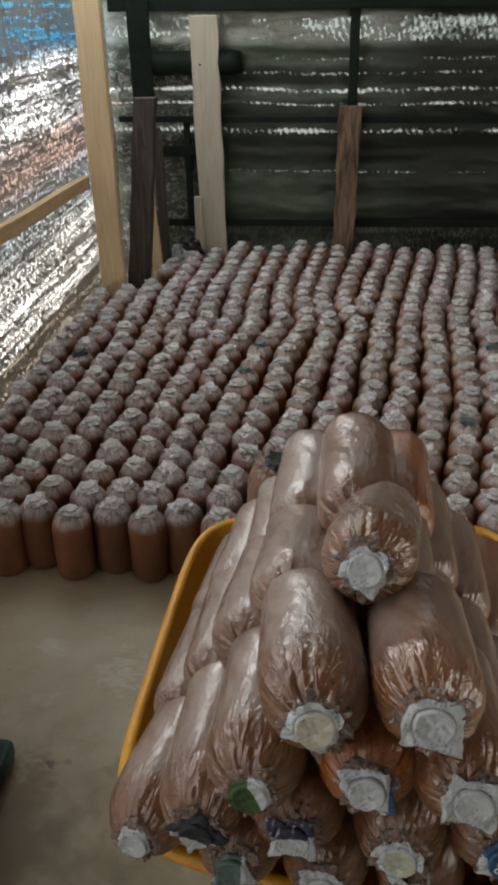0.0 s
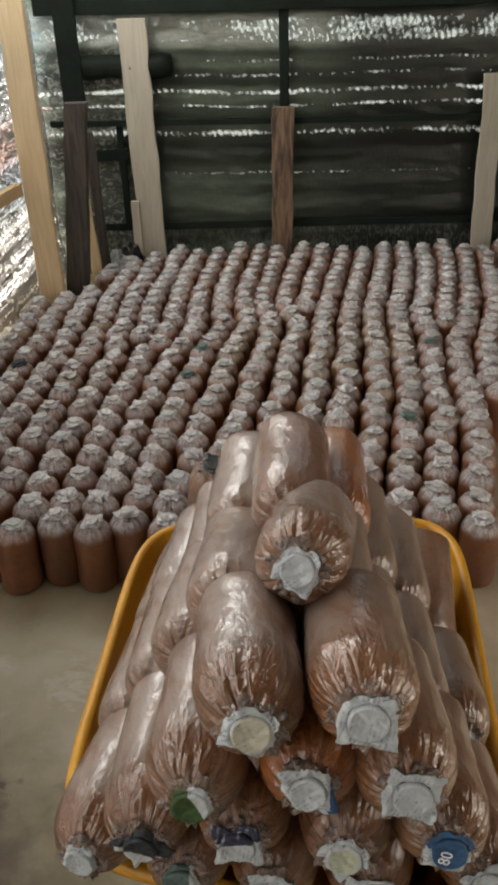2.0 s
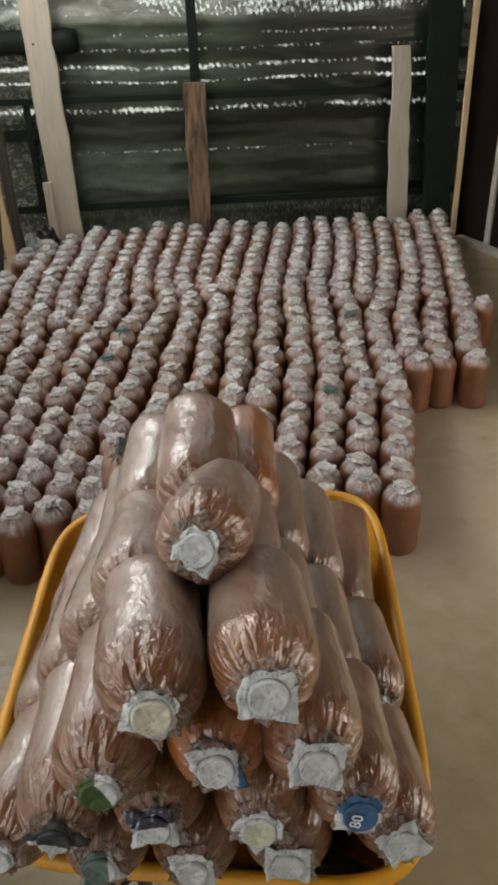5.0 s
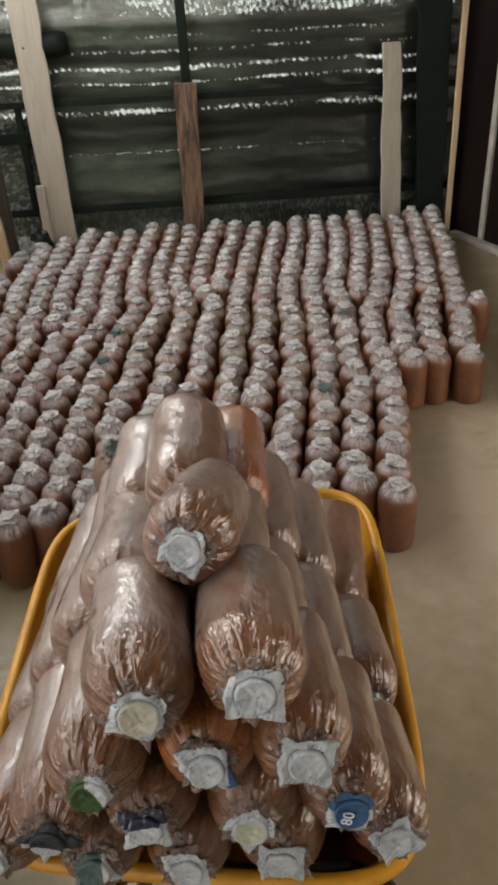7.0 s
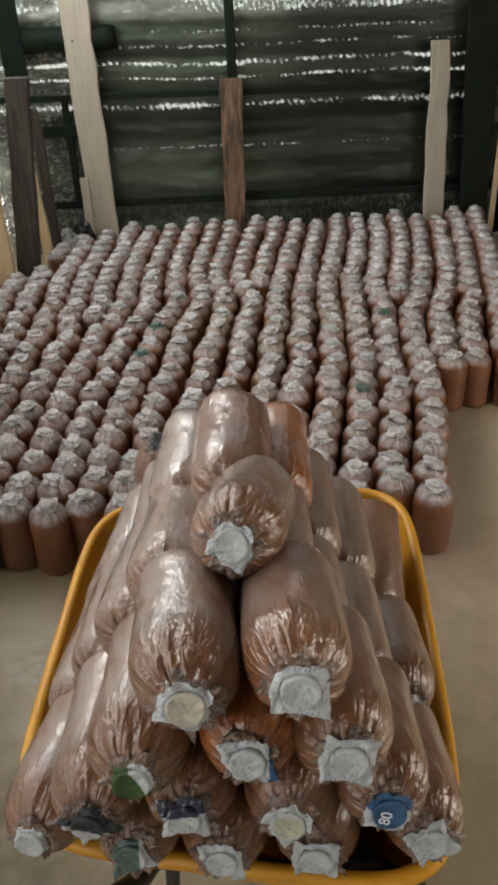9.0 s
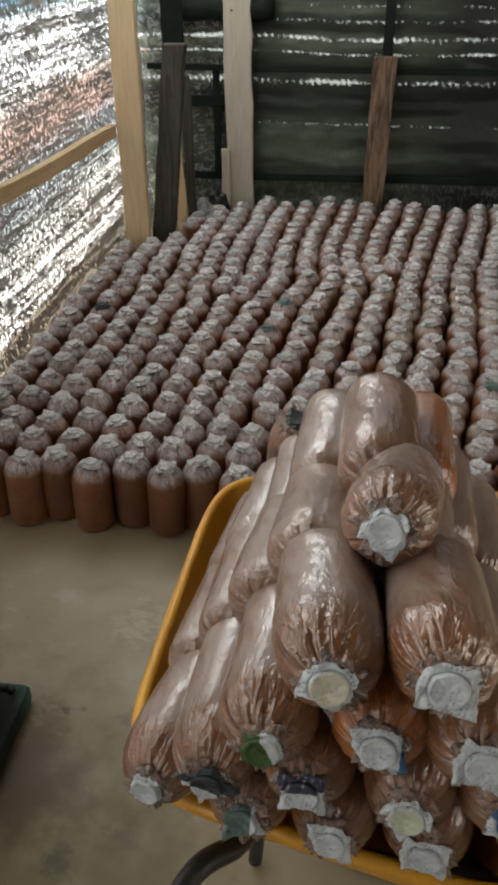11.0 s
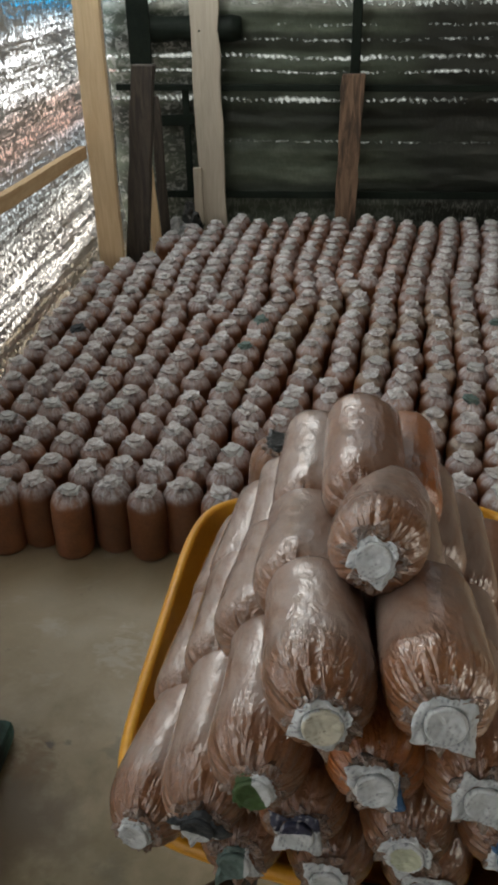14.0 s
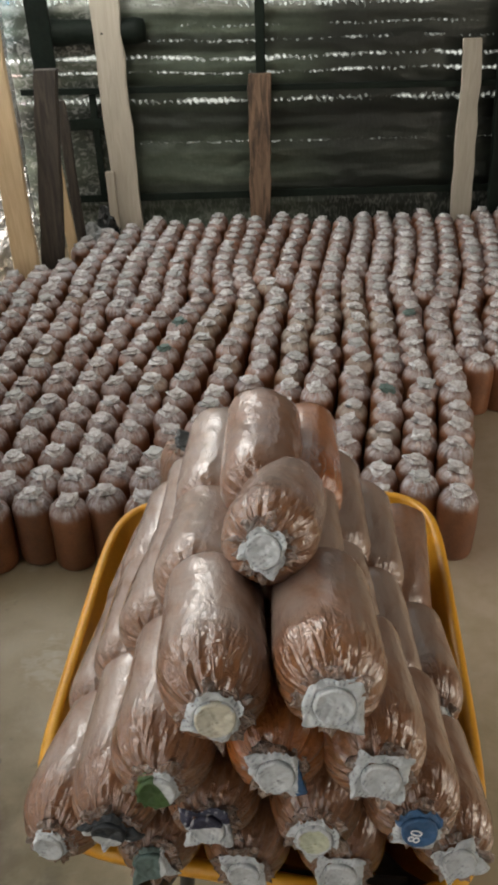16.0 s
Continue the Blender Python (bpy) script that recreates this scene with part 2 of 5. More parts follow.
def film_material():
    """Crinkled clear film folded double over a neck, greyish white."""
    m, nt, b = shader("crinkled_film")
    v = coords(nt)
    big, fine = noise_tex(nt, v, 45.0, 5, 0.65, 0.8), noise_tex(nt, v, 150.0, 4, 0.6)
    oi = nt.nodes.new("ShaderNodeObjectInfo")
    c = ramp(nt, big, [(0.32, (0.30, 0.26, 0.24)), (0.45, (0.52, 0.49, 0.48)), (0.60, (0.76, 0.775, 0.79))])
    c = mix(nt, math_node(nt, "MULTIPLY", oi.outputs["Random"], 0.35), c, (0.32, 0.26, 0.24))
    nt.links.new(c, b.inputs["Base Color"])
    b.inputs["Roughness"].default_value = 0.38
    b.inputs["Coat Weight"].default_value = 0.5
    b.inputs["Coat Roughness"].default_value = 0.2
    bump(nt, b, math_node(nt, "ADD", big, math_node(nt, "MULTIPLY", fine, 0.5)), 1.0, 0.010, True)
    return m


def paper_material(name, base, ink, ink_amount, pitch=0.0042):
    """Printed paper: pale stock, unevenly darker in places, with rows of print that cannot be read."""
    m, nt, b = shader(name)
    c0 = nt.nodes.new("ShaderNodeTexCoord")
    s = nt.nodes.new("ShaderNodeSeparateXYZ")
    nt.links.new(c0.outputs["Object"], s.inputs[0])
    rows = math_node(nt, "SINE", math_node(nt, "MULTIPLY", s.outputs[1], 6.2832 / pitch))
    words = noise_tex(nt, coords(nt, (420, 240, 60)), 1.0, 2, 0.6)
    block_ = noise_tex(nt, coords(nt, (60, 45, 20)), 1.0, 2)
    soft = noise_tex(nt, coords(nt), 60.0, 4)
    c = ramp(nt, soft, [(0.32, tuple(x * 0.72 for x in base)), (0.62, base)])
    k = math_node(nt, "MULTIPLY", ramp(nt, rows, [(0.0, 0.0), (0.4, 1.0)]), ramp(nt, words, [(0.46, 0.0), (0.56, 1.0)]))
    k = math_node(nt, "MULTIPLY", k, ramp(nt, block_, [(0.44, 0.0), (0.54, ink_amount)]))
    nt.links.new(mix(nt, k, c, ink), b.inputs["Base Color"])
    b.inputs["Roughness"].default_value = 0.65
    bump(nt, b, soft, 0.4, 0.004)
    return m


def wood_material(name, dark, light, along=(9, 9, 1.0), rough=0.7, stain=0.0):
    m, nt, b = shader(name)
    v = coords(nt, along)
    g = noise_tex(nt, v, 3.2, 6, 0.6, 1.4)
    fib = noise_tex(nt, coords(nt, (along[0] * 9, along[1] * 9, along[2] * 2)), 3.0, 3)
    c = ramp(nt, math_node(nt, "ADD", math_node(nt, "MULTIPLY", g, 0.7), math_node(nt, "MULTIPLY", fib, 0.3)), [(0.30, dark), (0.70, light)])
    if stain:
        s = noise_tex(nt, coords(nt, (12, 12, 1.7)), 2.0, 5, 0.68, 0.5)
        c = mix(nt, ramp(nt, s, [(0.44, 0.0), (0.58, stain)]), c, tuple(x * 0.25 for x in dark))
    nt.links.new(c, b.inputs["Base Color"])
    b.inputs["Roughness"].default_value = rough
    bump(nt, b, fib, 0.35, 0.002)
    return m


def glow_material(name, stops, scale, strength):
    """Glow of an added panel, in for daylight: bands by height up to 1.6 m, broken by noise."""
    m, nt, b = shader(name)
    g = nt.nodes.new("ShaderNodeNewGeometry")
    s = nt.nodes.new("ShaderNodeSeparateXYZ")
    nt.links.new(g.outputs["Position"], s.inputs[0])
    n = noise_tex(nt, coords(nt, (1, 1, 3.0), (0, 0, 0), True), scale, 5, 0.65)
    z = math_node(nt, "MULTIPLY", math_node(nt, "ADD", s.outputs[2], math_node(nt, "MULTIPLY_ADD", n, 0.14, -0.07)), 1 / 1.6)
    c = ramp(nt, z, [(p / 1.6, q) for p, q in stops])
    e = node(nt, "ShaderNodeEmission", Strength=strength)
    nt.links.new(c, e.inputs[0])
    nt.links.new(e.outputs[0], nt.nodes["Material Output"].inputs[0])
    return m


def dark_net_material():
    """Dark green sheeting: wavy sheen and fold shading put in the colour, and rows of small gaps along its folds."""
    m, nt, b = shader("dark_green_sheeting")
    g = nt.nodes.new("ShaderNodeNewGeometry")
    s = nt.nodes.new("ShaderNodeSeparateXYZ")
    nt.links.new(g.outputs["Position"], s.inputs[0])
    x, z = s.outputs[0], s.outputs[2]
    slow = noise_tex(nt, coords(nt, (2.2, 1, 2.2), (0, 0, 0), True), 1.0, 3, 0.5)
    grain = noise_tex(nt, coords(nt, (52, 20, 40), (0, 0, 0), True), 1.0, 3, 0.65)
    spread = noise_tex(nt, coords(nt, (3.4, 1, 6.0), (0, 0, 0), True), 1.0, 3, 0.6)
    bands = noise_tex(nt, coords(nt, (0.9, 1, 13.0), (0, 0, 0), True), 1.0, 1, 0.5)
    zz = math_node(nt, "ADD", z, math_node(nt, "ADD", math_node(nt, "MULTIPLY_ADD", slow, 0.05, -0.025), math_node(nt, "MULTIPLY_ADD", grain, 0.008, -0.004)))
    zz = math_node(nt, "ADD", zz, math_node(nt, "MULTIPLY", x, 0.008))
    rows = []
    for at, half, amp in ((0.470, 0.008, 0.10), (0.568, 0.014, 0.62), (0.782, 0.026, 0.88), (0.920, 0.017, 0.88), (0.990, 0.020, 1.0), (1.072, 0.016, 0.72), (1.140, 0.015, 0.60)):
        rows += [(at - 1.35 * half, 0.0), (at, amp), (at + 1.35 * half, 0.0)]
    rows += [(1.20, 0.0), (1.235, 0.80), (1.325, 0.85), (1.36, 0.0)]
    lines = ramp(nt, math_node(nt, "MULTIPLY", zz, 1 / 1.6), [(p / 1.6, float(a)) for p, a in rows])
    wave = noise_tex(nt, coords(nt, (11, 1, 62), (0, 0, 0), True), 1.0, 2, 0.5, 0.7)
    tone = math_node(nt, "ADD", math_node(nt, "MULTIPLY_ADD", bands, 0.45, 0.08), math_node(nt, "ADD", math_node(nt, "MULTIPLY", math_node(nt, "MULTIPLY", wave, math_node(nt, "MULTIPLY", spread, spread)), 0.60), math_node(nt, "MULTIPLY", grain, 0.20)))
    c = ramp(nt, tone, [(0.30, (0.026, 0.034, 0.024)), (0.52, (0.056, 0.070, 0.050)), (0.74, (0.112, 0.130, 0.099))])
    stitch = math_node(nt, "SINE", math_node(nt, "ADD", math_node(nt, "MULTIPLY", x, 190.0), math_node(nt, "MULTIPLY", z, 75.0)))
    stitch = ramp(nt, math_node(nt, "MULTIPLY_ADD", stitch, 0.5, 0.5), [(0.30, 0.88), (0.75, 1.08)])
    lines = math_node(nt, "MULTIPLY", lines, stitch)
    # light and shade of the horizontal folds, painted as bands by height
    fold_shade = ramp(nt, math_node(nt, "MULTIPLY", zz, 1 / 1.6), [(p / 1.6, q / 2.0) for p, q in ((0.22, 1.2), (0.27, 0.6), (0.33, 0.6), (0.37, 1.3), (0.49, 1.5), (0.54, 0.9), (0.60, 1.2), (0.64, 0.45), (0.72, 0.45), (0.76, 1.3), (0.81, 1.1), (0.86, 0.8), (0.90, 1.5), (1.00, 1.6), (1.03, 0.5), (1.09, 0.55), (1.12, 1.5), (1.18, 1.1), (1.21, 2.0))])
    c = mix(nt, 1.0, c, mix(nt, 0.0, fold_shade, fold_shade), "MULTIPLY")
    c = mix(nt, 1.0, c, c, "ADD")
    # pale colour along the top stands in for brightness showing through
    pale = ramp(nt, math_node(nt, "MULTIPLY", zz, 1 / 1.6), [(1.19 / 1.6, 0.0), (1.23 / 1.6, 1.0), (1.34 / 1.6, 1.0), (1.365 / 1.6, 0.0)])
    c = mix(nt, math_node(nt, "MULTIPLY", pale, ramp(nt, wave, [(0.25, 0.35), (0.75, 1.0)])), c, (0.40, 0.41, 0.37))
    # colour darkened by the corner, where less light comes through; the lower hem is frayed
    corner_shade = ramp(nt, math_node(nt, "MULTIPLY_ADD", spread, 0.5, x), [(0.70, 0.0), (1.0, 0.84)])
    c = mix(nt, corner_shade, c, (0.018, 0.020, 0.017))
    fray = math_node(nt, "MULTIPLY", ramp(nt, zz, [(0.245, 1.0), (0.275, 0.0)]), ramp(nt, noise_tex(nt, coords(nt, (46, 9, 17), (0, 0, 0), True), 1.0, 2, 0.5, 1.5), [(0.50, 0.0), (0.60, 0.42)]))
    c = mix(nt, fray, c, (0.26, 0.27, 0.24))
    silver = math_node(nt, "MULTIPLY", ramp(nt, math_node(nt, "MULTIPLY_ADD", x, -1.0, -0.1), [(0.38, 0.0), (0.48, 1.0)]), ramp(nt, noise_tex(nt, coords(nt, (24, 8, 30), (0, 0, 0), True), 1.0, 3, 0.6, 1.2), [(0.50, 0.04), (0.64, 0.60)]))
    c = mix(nt, silver, c, (0.42, 0.43, 0.40))
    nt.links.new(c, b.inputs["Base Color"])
    b.inputs["Metallic"].default_value = 0.35
    b.inputs["Roughness"].default_value = 0.36
    bump(nt, b, math_node(nt, "ADD", math_node(nt, "MULTIPLY", wave, 0.15), math_node(nt, "ADD", bands, math_node(nt, "MULTIPLY", grain, 0.5))), 0.35, 0.012)
    a = math_node(nt, "ADD", math_node(nt, "MULTIPLY", lines, math_node(nt, "MULTIPLY_ADD", spread, 2.6, -0.45)), math_node(nt, "MULTIPLY_ADD", grain, 1.7, -0.85))
    hole = ramp(nt, a, [(0.46, 0.0), (0.95, 0.62)])
    t = nt.nodes.new("ShaderNodeBsdfTransparent")
    ms = nt.nodes.new("ShaderNodeMixShader")
    nt.links.new(hole, ms.inputs[0])
    nt.links.new(b.outputs[0], ms.inputs[1])
    nt.links.new(t.outputs[0], ms.inputs[2])
    nt.links.new(ms.outputs[0], nt.nodes["Material Output"].inputs[0])
    return m


def oiled_enamel():
    """Teal enamel under a spill of black oil that spreads from the drum and leaves the corners clean."""
    m, nt, b = shader("oil_stained_green_enamel")
    v = coords(nt)
    blot, fine = noise_tex(nt, v, 9.0, 5, 0.6, 0.3), noise_tex(nt, v, 70.0, 4, 0.6)
    c = ramp(nt, fine, [(0.34, (0.030, 0.070, 0.058)), (0.66, (0.060, 0.135, 0.112))])
    d = nt.nodes.new("ShaderNodeVectorMath")
    d.operation = "DISTANCE"
    d.inputs[1].default_value = (0.03, -0.02, 0.05)
    nt.links.new(nt.nodes["Texture Coordinate"].outputs["Object"], d.inputs[0])
    oil = math_node(nt, "SUBTRACT", math_node(nt, "MULTIPLY_ADD", blot, 0.16, 0.095), d.outputs["Value"])
    oil = ramp(nt, math_node(nt, "MULTIPLY_ADD", oil, 6.0, 0.5), [(0.35, 0.10), (0.72, 0.94)])
    c = mix(nt, oil, c, (0.009, 0.008, 0.006))
    nt.links.new(c, b.inputs["Base Color"])
    nt.links.new(ramp(nt, blot, [(0.35, 0.48), (0.65, 0.70)]), b.inputs["Roughness"])
    b.inputs["Specular IOR Level"].default_value = 0.18
    bump(nt, b, math_node(nt, "MULTIPLY_ADD", fine, 0.4, blot), 0.35, 0.002)
    return m


def foil_material():
    """Thin woven silver foil: short crumpled glints in its colour, and slits that show the glowing panel behind."""
    m, nt, b = shader("silver_foil_net")
    glint = noise_tex(nt, coords(nt, (60, 78, 60), (0, 0, 0), True), 1.0, 2, 0.6, 0.3)
    strand = noise_tex(nt, coords(nt, (1, 5.0, 110.0), (0, 0, 0), True), 1.0, 3, 0.6)
    fold = noise_tex(nt, coords(nt, (1, 0.7, 24.0), (0, 0, 0), True), 1.0, 3, 0.62)
    patch = noise_tex(nt, coords(nt, (1, 3.0, 4.0), (0, 0, 0), True), 1.0, 2, 0.5)
    grain = math_node(nt, "MULTIPLY_ADD", glint, 0.68, math_node(nt, "MULTIPLY", strand, 0.32))
    c = ramp(nt, grain, [(0.36, (0.34, 0.335, 0.33)), (0.50, (0.56, 0.56, 0.56)), (0.62, (0.78, 0.79, 0.80))])
    nt.links.new(c, b.inputs["Base Color"])
    b.inputs["Metallic"].default_value = 0.5
    b.inputs["Roughness"].default_value = 0.34
    bump(nt, b, math_node(nt, "MULTIPLY_ADD", fold, 0.4, grain), 0.8, 0.008)
    slit = math_node(nt, "ADD", grain, math_node(nt, "MULTIPLY_ADD", fold, 0.44, -0.22))
    slit = math_node(nt, "ADD", slit, math_node(nt, "MULTIPLY_ADD", patch, 0.12, -0.06))
    hole = ramp(nt, slit, [(0.45, 0.0), (0.60, 0.90)])
    t = nt.nodes.new("ShaderNodeBsdfTransparent")
    ms = nt.nodes.new("ShaderNodeMixShader")
    nt.links.new(hole, ms.inputs[0])
    nt.links.new(b.outputs[0], ms.inputs[1])
    nt.links.new(t.outputs[0], ms.inputs[2])
    nt.links.new(ms.outputs[0], nt.nodes["Material Output"].inputs[0])
    return m


M_FLOOR = floor_material()
M_BAG = bag_material("sawdust_under_film", (0.092, 0.027, 0.007), (0.215, 0.070, 0.018), (0.33, 0.124, 0.040), (0.04, 0.80), (0.49, 0.470, 0.490), 0.15, 0.95, (0.166, 0.032), 0.10, 1.7, 0.45, 0.45, 5.0, 62.0, 0.5, 0.2)
M_BAG_TAN = bag_material("tan_sawdust_under_film", (0.085, 0.030, 0.008), (0.18, 0.068, 0.020), (0.28, 0.120, 0.044), (0.05, 0.76), (0.46, 0.42, 0.36), 0.24, 0.9, (0.164, 0.036), 0.10, 1.7, 0.35, 0.45, 5.0, 62.0, 0.5, 0.2)
M_LOAD = load_material("sawdust_in_glossy_film", (0.115, 0.040, 0.012), (0.225, 0.092, 0.036), (0.32, 0.150, 0.070), (0.16, 0.66, 0.16), (0.118, 0.168), 0.75, (0.315, 0.258, 0.226))
M_LOAD_PLAIN = load_material("sawdust_in_loose_film", (0.105, 0.038, 0.012), (0.200, 0.084, 0.034), (0.29, 0.138, 0.066), (0.18, 0.66, 0.16), (0.184, 0.222), 0.7, (0.320, 0.262, 0.230))
# more orange version of the load colours, for two bags
M_LOAD_ORANGE = load_material("orange_sawdust_in_film", (0.17, 0.046, 0.008), (0.32, 0.098, 0.020), (0.42, 0.150, 0.040), (0.05, 0.20, 0.12), (0.125, 0.172), 0.7, (0.44, 0.33, 0.26))
M_LOAD_CLEAR = load_material("damp_sawdust_in_tight_film", (0.105, 0.036, 0.011), (0.200, 0.076, 0.027), (0.29, 0.124, 0.050), (0.02, 0.22, 0.16), (0.184, 0.222), 0.7, (0.36, 0.30, 0.265))
M_COLLAR = bag_material("crumpled_neck_film", (0.13, 0.050, 0.018), (0.28, 0.130, 0.060), (0.42, 0.24, 0.13), (0.3, 0.45), (0.55, 0.53, 0.50), 0.1, 1.0, (0.0, 0.01), 0.4, 2.2, 0.3, 0.8, 5.0, 110.0, 0.35, 1.0)
M_FILM = film_material()
M_PAPER = paper_material("newsprint", (0.53, 0.555, 0.560), (0.12, 0.12, 0.14), 0.60)
M_PAPER_DULL = paper_material("greyed_newsprint", (0.45, 0.45, 0.44), (0.15, 0.15, 0.16), 0.5)
M_PAPER_CREAM = paper_material("yellowed_newsprint", (0.56, 0.53, 0.42), (0.16, 0.14, 0.11), 0.5)
M_PAPER_GREEN = paper_material("green_print", (0.040, 0.085, 0.020), (0.02, 0.035, 0.012), 0.4)
M_PAPER_TEAL = paper_material("teal_print", (0.10, 0.15, 0.135), (0.05, 0.07, 0.06), 0.4)
M_PAPER_BLUE = paper_material("blue_print", (0.035, 0.105, 0.22), (0.02, 0.05, 0.12), 0.5)
M_PAPER_DARK = paper_material("dark_print", (0.022, 0.028, 0.034), (0.10, 0.10, 0.10), 0.4)
M_PAPER_NAVY = paper_material("navy_print", (0.024, 0.026, 0.055), (0.40, 0.40, 0.42), 0.9, 0.007)
M_RING = grained("plastic_neck_ring", (0.42, 0.42, 0.40), (0.62, 0.62, 0.60), 40, rough=0.4)
M_YELLOW = grained("yellow_plastic_tray", (0.55, 0.24, 0.012), (0.72, 0.36, 0.03), 9, rough=0.42, relief=0.1, fine=140)
M_STEEL = grained("black_painted_tube", (0.012, 0.012, 0.012), (0.04, 0.038, 0.035), 20, rough=0.45)
M_RUBBER = grained("black_rubber", (0.015, 0.015, 0.015), (0.035, 0.033, 0.03), 30, rough=0.8)
M_PINE = wood_material("pale_pine", (0.48, 0.34, 0.19), (0.66, 0.51, 0.32))
M_PALE = wood_material("weathered_pale_plank", (0.34, 0.30, 0.235), (0.48, 0.435, 0.355))
M_BARK = wood_material("brown_rough_timber", (0.095, 0.055, 0.032), (0.250, 0.155, 0.095), (7, 7, 0.8), stain=0.85)
M_OLD = wood_material("dark_old_timber", (0.026, 0.021, 0.016), (0.078, 0.062, 0.047), stain=0.6)
M_RAIL = wood_material("pine_rail", (0.40, 0.26, 0.13), (0.58, 0.42, 0.24), (9, 1.0, 9))
M_IRON = grained("oily_cast_iron", (0.007, 0.006, 0.005), (0.027, 0.023, 0.019), 14, rough=0.45, relief=0.4, metal=0.3)
M_IRON.node_tree.nodes["Principled BSDF"].inputs["Specular IOR Level"].default_value = 0.3
M_RUST = grained("rusty_iron", (0.045, 0.032, 0.022), (0.14, 0.105, 0.075), 24, rough=0.45, relief=0.5, metal=0.3)
M_GREEN = oiled_enamel()
M_TARP = grained("black_green_sheeting", (0.005, 0.008, 0.006), (0.013, 0.019, 0.014), 7, rough=0.62, relief=0.5, depth=0.01)
M_DOOR = grained("dark_brown_panel", (0.006, 0.004, 0.003), (0.016, 0.010, 0.008), 4, stretch=(1, 1, 0.3), rough=0.5, relief=0.3)
M_SILL = grained("pale_cement_sill", (0.28, 0.25, 0.22), (0.48, 0.45, 0.40), 12, rough=0.7)
M_TARP.node_tree.nodes["Principled BSDF"].inputs["Specular IOR Level"].default_value = 0.12
M_DOOR.node_tree.nodes["Principled BSDF"].inputs["Specular IOR Level"].default_value = 0.12
M_PLASTER = grained("dull_plaster", (0.20, 0.18, 0.155), (0.32, 0.29, 0.25), 2.5, rough=0.8)
M_SCRAP = grained("white_plastic_scrap", (0.16, 0.17, 0.165), (0.46, 0.47, 0.465), 30, rough=0.35, relief=0.5)
M_BLACKFILM = grained("black_plastic_scrap", (0.01, 0.012, 0.012), (0.04, 0.045, 0.045), 40, rough=0.3, relief=0.6)
M_BOARD = grained("buff_board", (0.17, 0.122, 0.072), (0.27, 0.200, 0.125), 8, rough=0.6)
M_WHITE = grained("white_print", (0.75, 0.76, 0.78), (0.85, 0.86, 0.88), 20, rough=0.6)
M_NET_L = foil_material()
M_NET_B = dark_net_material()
M_GLOW_L = glow_material("foil_glow_panel", [(0.10, (0.80, 0.76, 0.71)), (0.28, (0.62, 0.59, 0.55)), (0.42, (0.24, 0.26, 0.26)), (0.58, (0.30, 0.34, 0.38)), (0.70, (0.25, 0.16, 0.135)), (0.82, (0.42, 0.30, 0.26)), (0.91, (0.94, 0.95, 0.96)), (1.13, (0.88, 0.92, 0.97)), (1.19, (0.26, 0.36, 0.44)), (1.235, (0.004, 0.125, 0.25)), (1.42, (0.008, 0.16, 0.28)), (1.48, (1.0, 1.0, 1.0))], 2.0, 5.4)
M_GLOW_B = glow_material("net_glow_panel", [(0.10, (0.50, 0.55, 0.50)), (0.90, (0.80, 0.86, 0.82)), (1.25, (0.75, 0.85, 0.80)), (1.5, (0.6, 0.7, 0.72))], 2.4, 2.3)


# ---- building helpers ----
def mesh_of(name, verts, faces, material=None, smooth=True):
    me = bpy.data.meshes.new(name)
    me.from_pydata([tuple(v) for v in verts], [], faces)
    if smooth:
        me.shade_smooth()
    if material:
        me.materials.append(material)
    me.update()
    return me


def thickened(name, verts, faces, material, thick):
    """A sheet of real thickness: the given faces, a second skin below them, and a closed edge."""
    me = mesh_of(name, verts, faces)
    n = len(verts)
    down = [Vector(p) - v.normal * thick for p, v in zip(verts, me.vertices)]
    bpy.data.meshes.remove(me)
    count = {}
    for f in faces:
        for a, b in zip(f, f[1:] + f[:1]):
            count[(a, b)] = 1
    rim = [(b, a, a + n, b + n) for a, b in count if (b, a) not in count]
    return mesh_of(name, list(verts) + down, faces + [tuple(n + k for k in reversed(f)) for f in faces] + rim, material)


def thing(name, label, category, at=None, group="", kind=""):
    ob = new(name)
    ob.empty_display_size = 0.05
    if at is not None:
        ob.matrix_basis = at
    return tagged(ob, label, category, group, kind)


def part(name, data, parent, label="", material=None, smooth=False):
    """Links a bmesh or a mesh as one object under a thing or a part."""
    if isinstance(data, bmesh.types.BMesh):
        me = bpy.data.meshes.new(name)
        data.to_mesh(me)
        data.free()
        if smooth:
            me.shade_smooth()
    else:
        me = data
    if material and not me.materials:
        me.materials.append(material)
    ob = new(name, me)
    ob.parent = parent
    if label:
        ob["label"] = label
    return ob


def solo(name, bm, material, label, category, group="", kind="", smooth=False, at=None):
    me = bpy.data.meshes.new(name)
    bm.to_mesh(me)
    bm.free()
    if smooth:
        me.shade_smooth()
    me.materials.append(material)
    ob = new(name, me)
    if at is not None:
        ob.matrix_basis = at
    return tagged(ob, label, category, group, kind)


def block(bm, lo, hi, bevel=0.003):
    lo, hi = Vector(lo), Vector(hi)
    r = bmesh.ops.create_cube(bm, size=1, matrix=Matrix.Translation((lo + hi) / 2) @ Matrix.Diagonal((*(hi - lo), 1)))
    if bevel:
        es = {e for v in r["verts"] for e in v.link_edges}
        bmesh.ops.bevel(bm, geom=list(es), offset=bevel, segments=2, affect="EDGES", profile=0.6)
    return bm


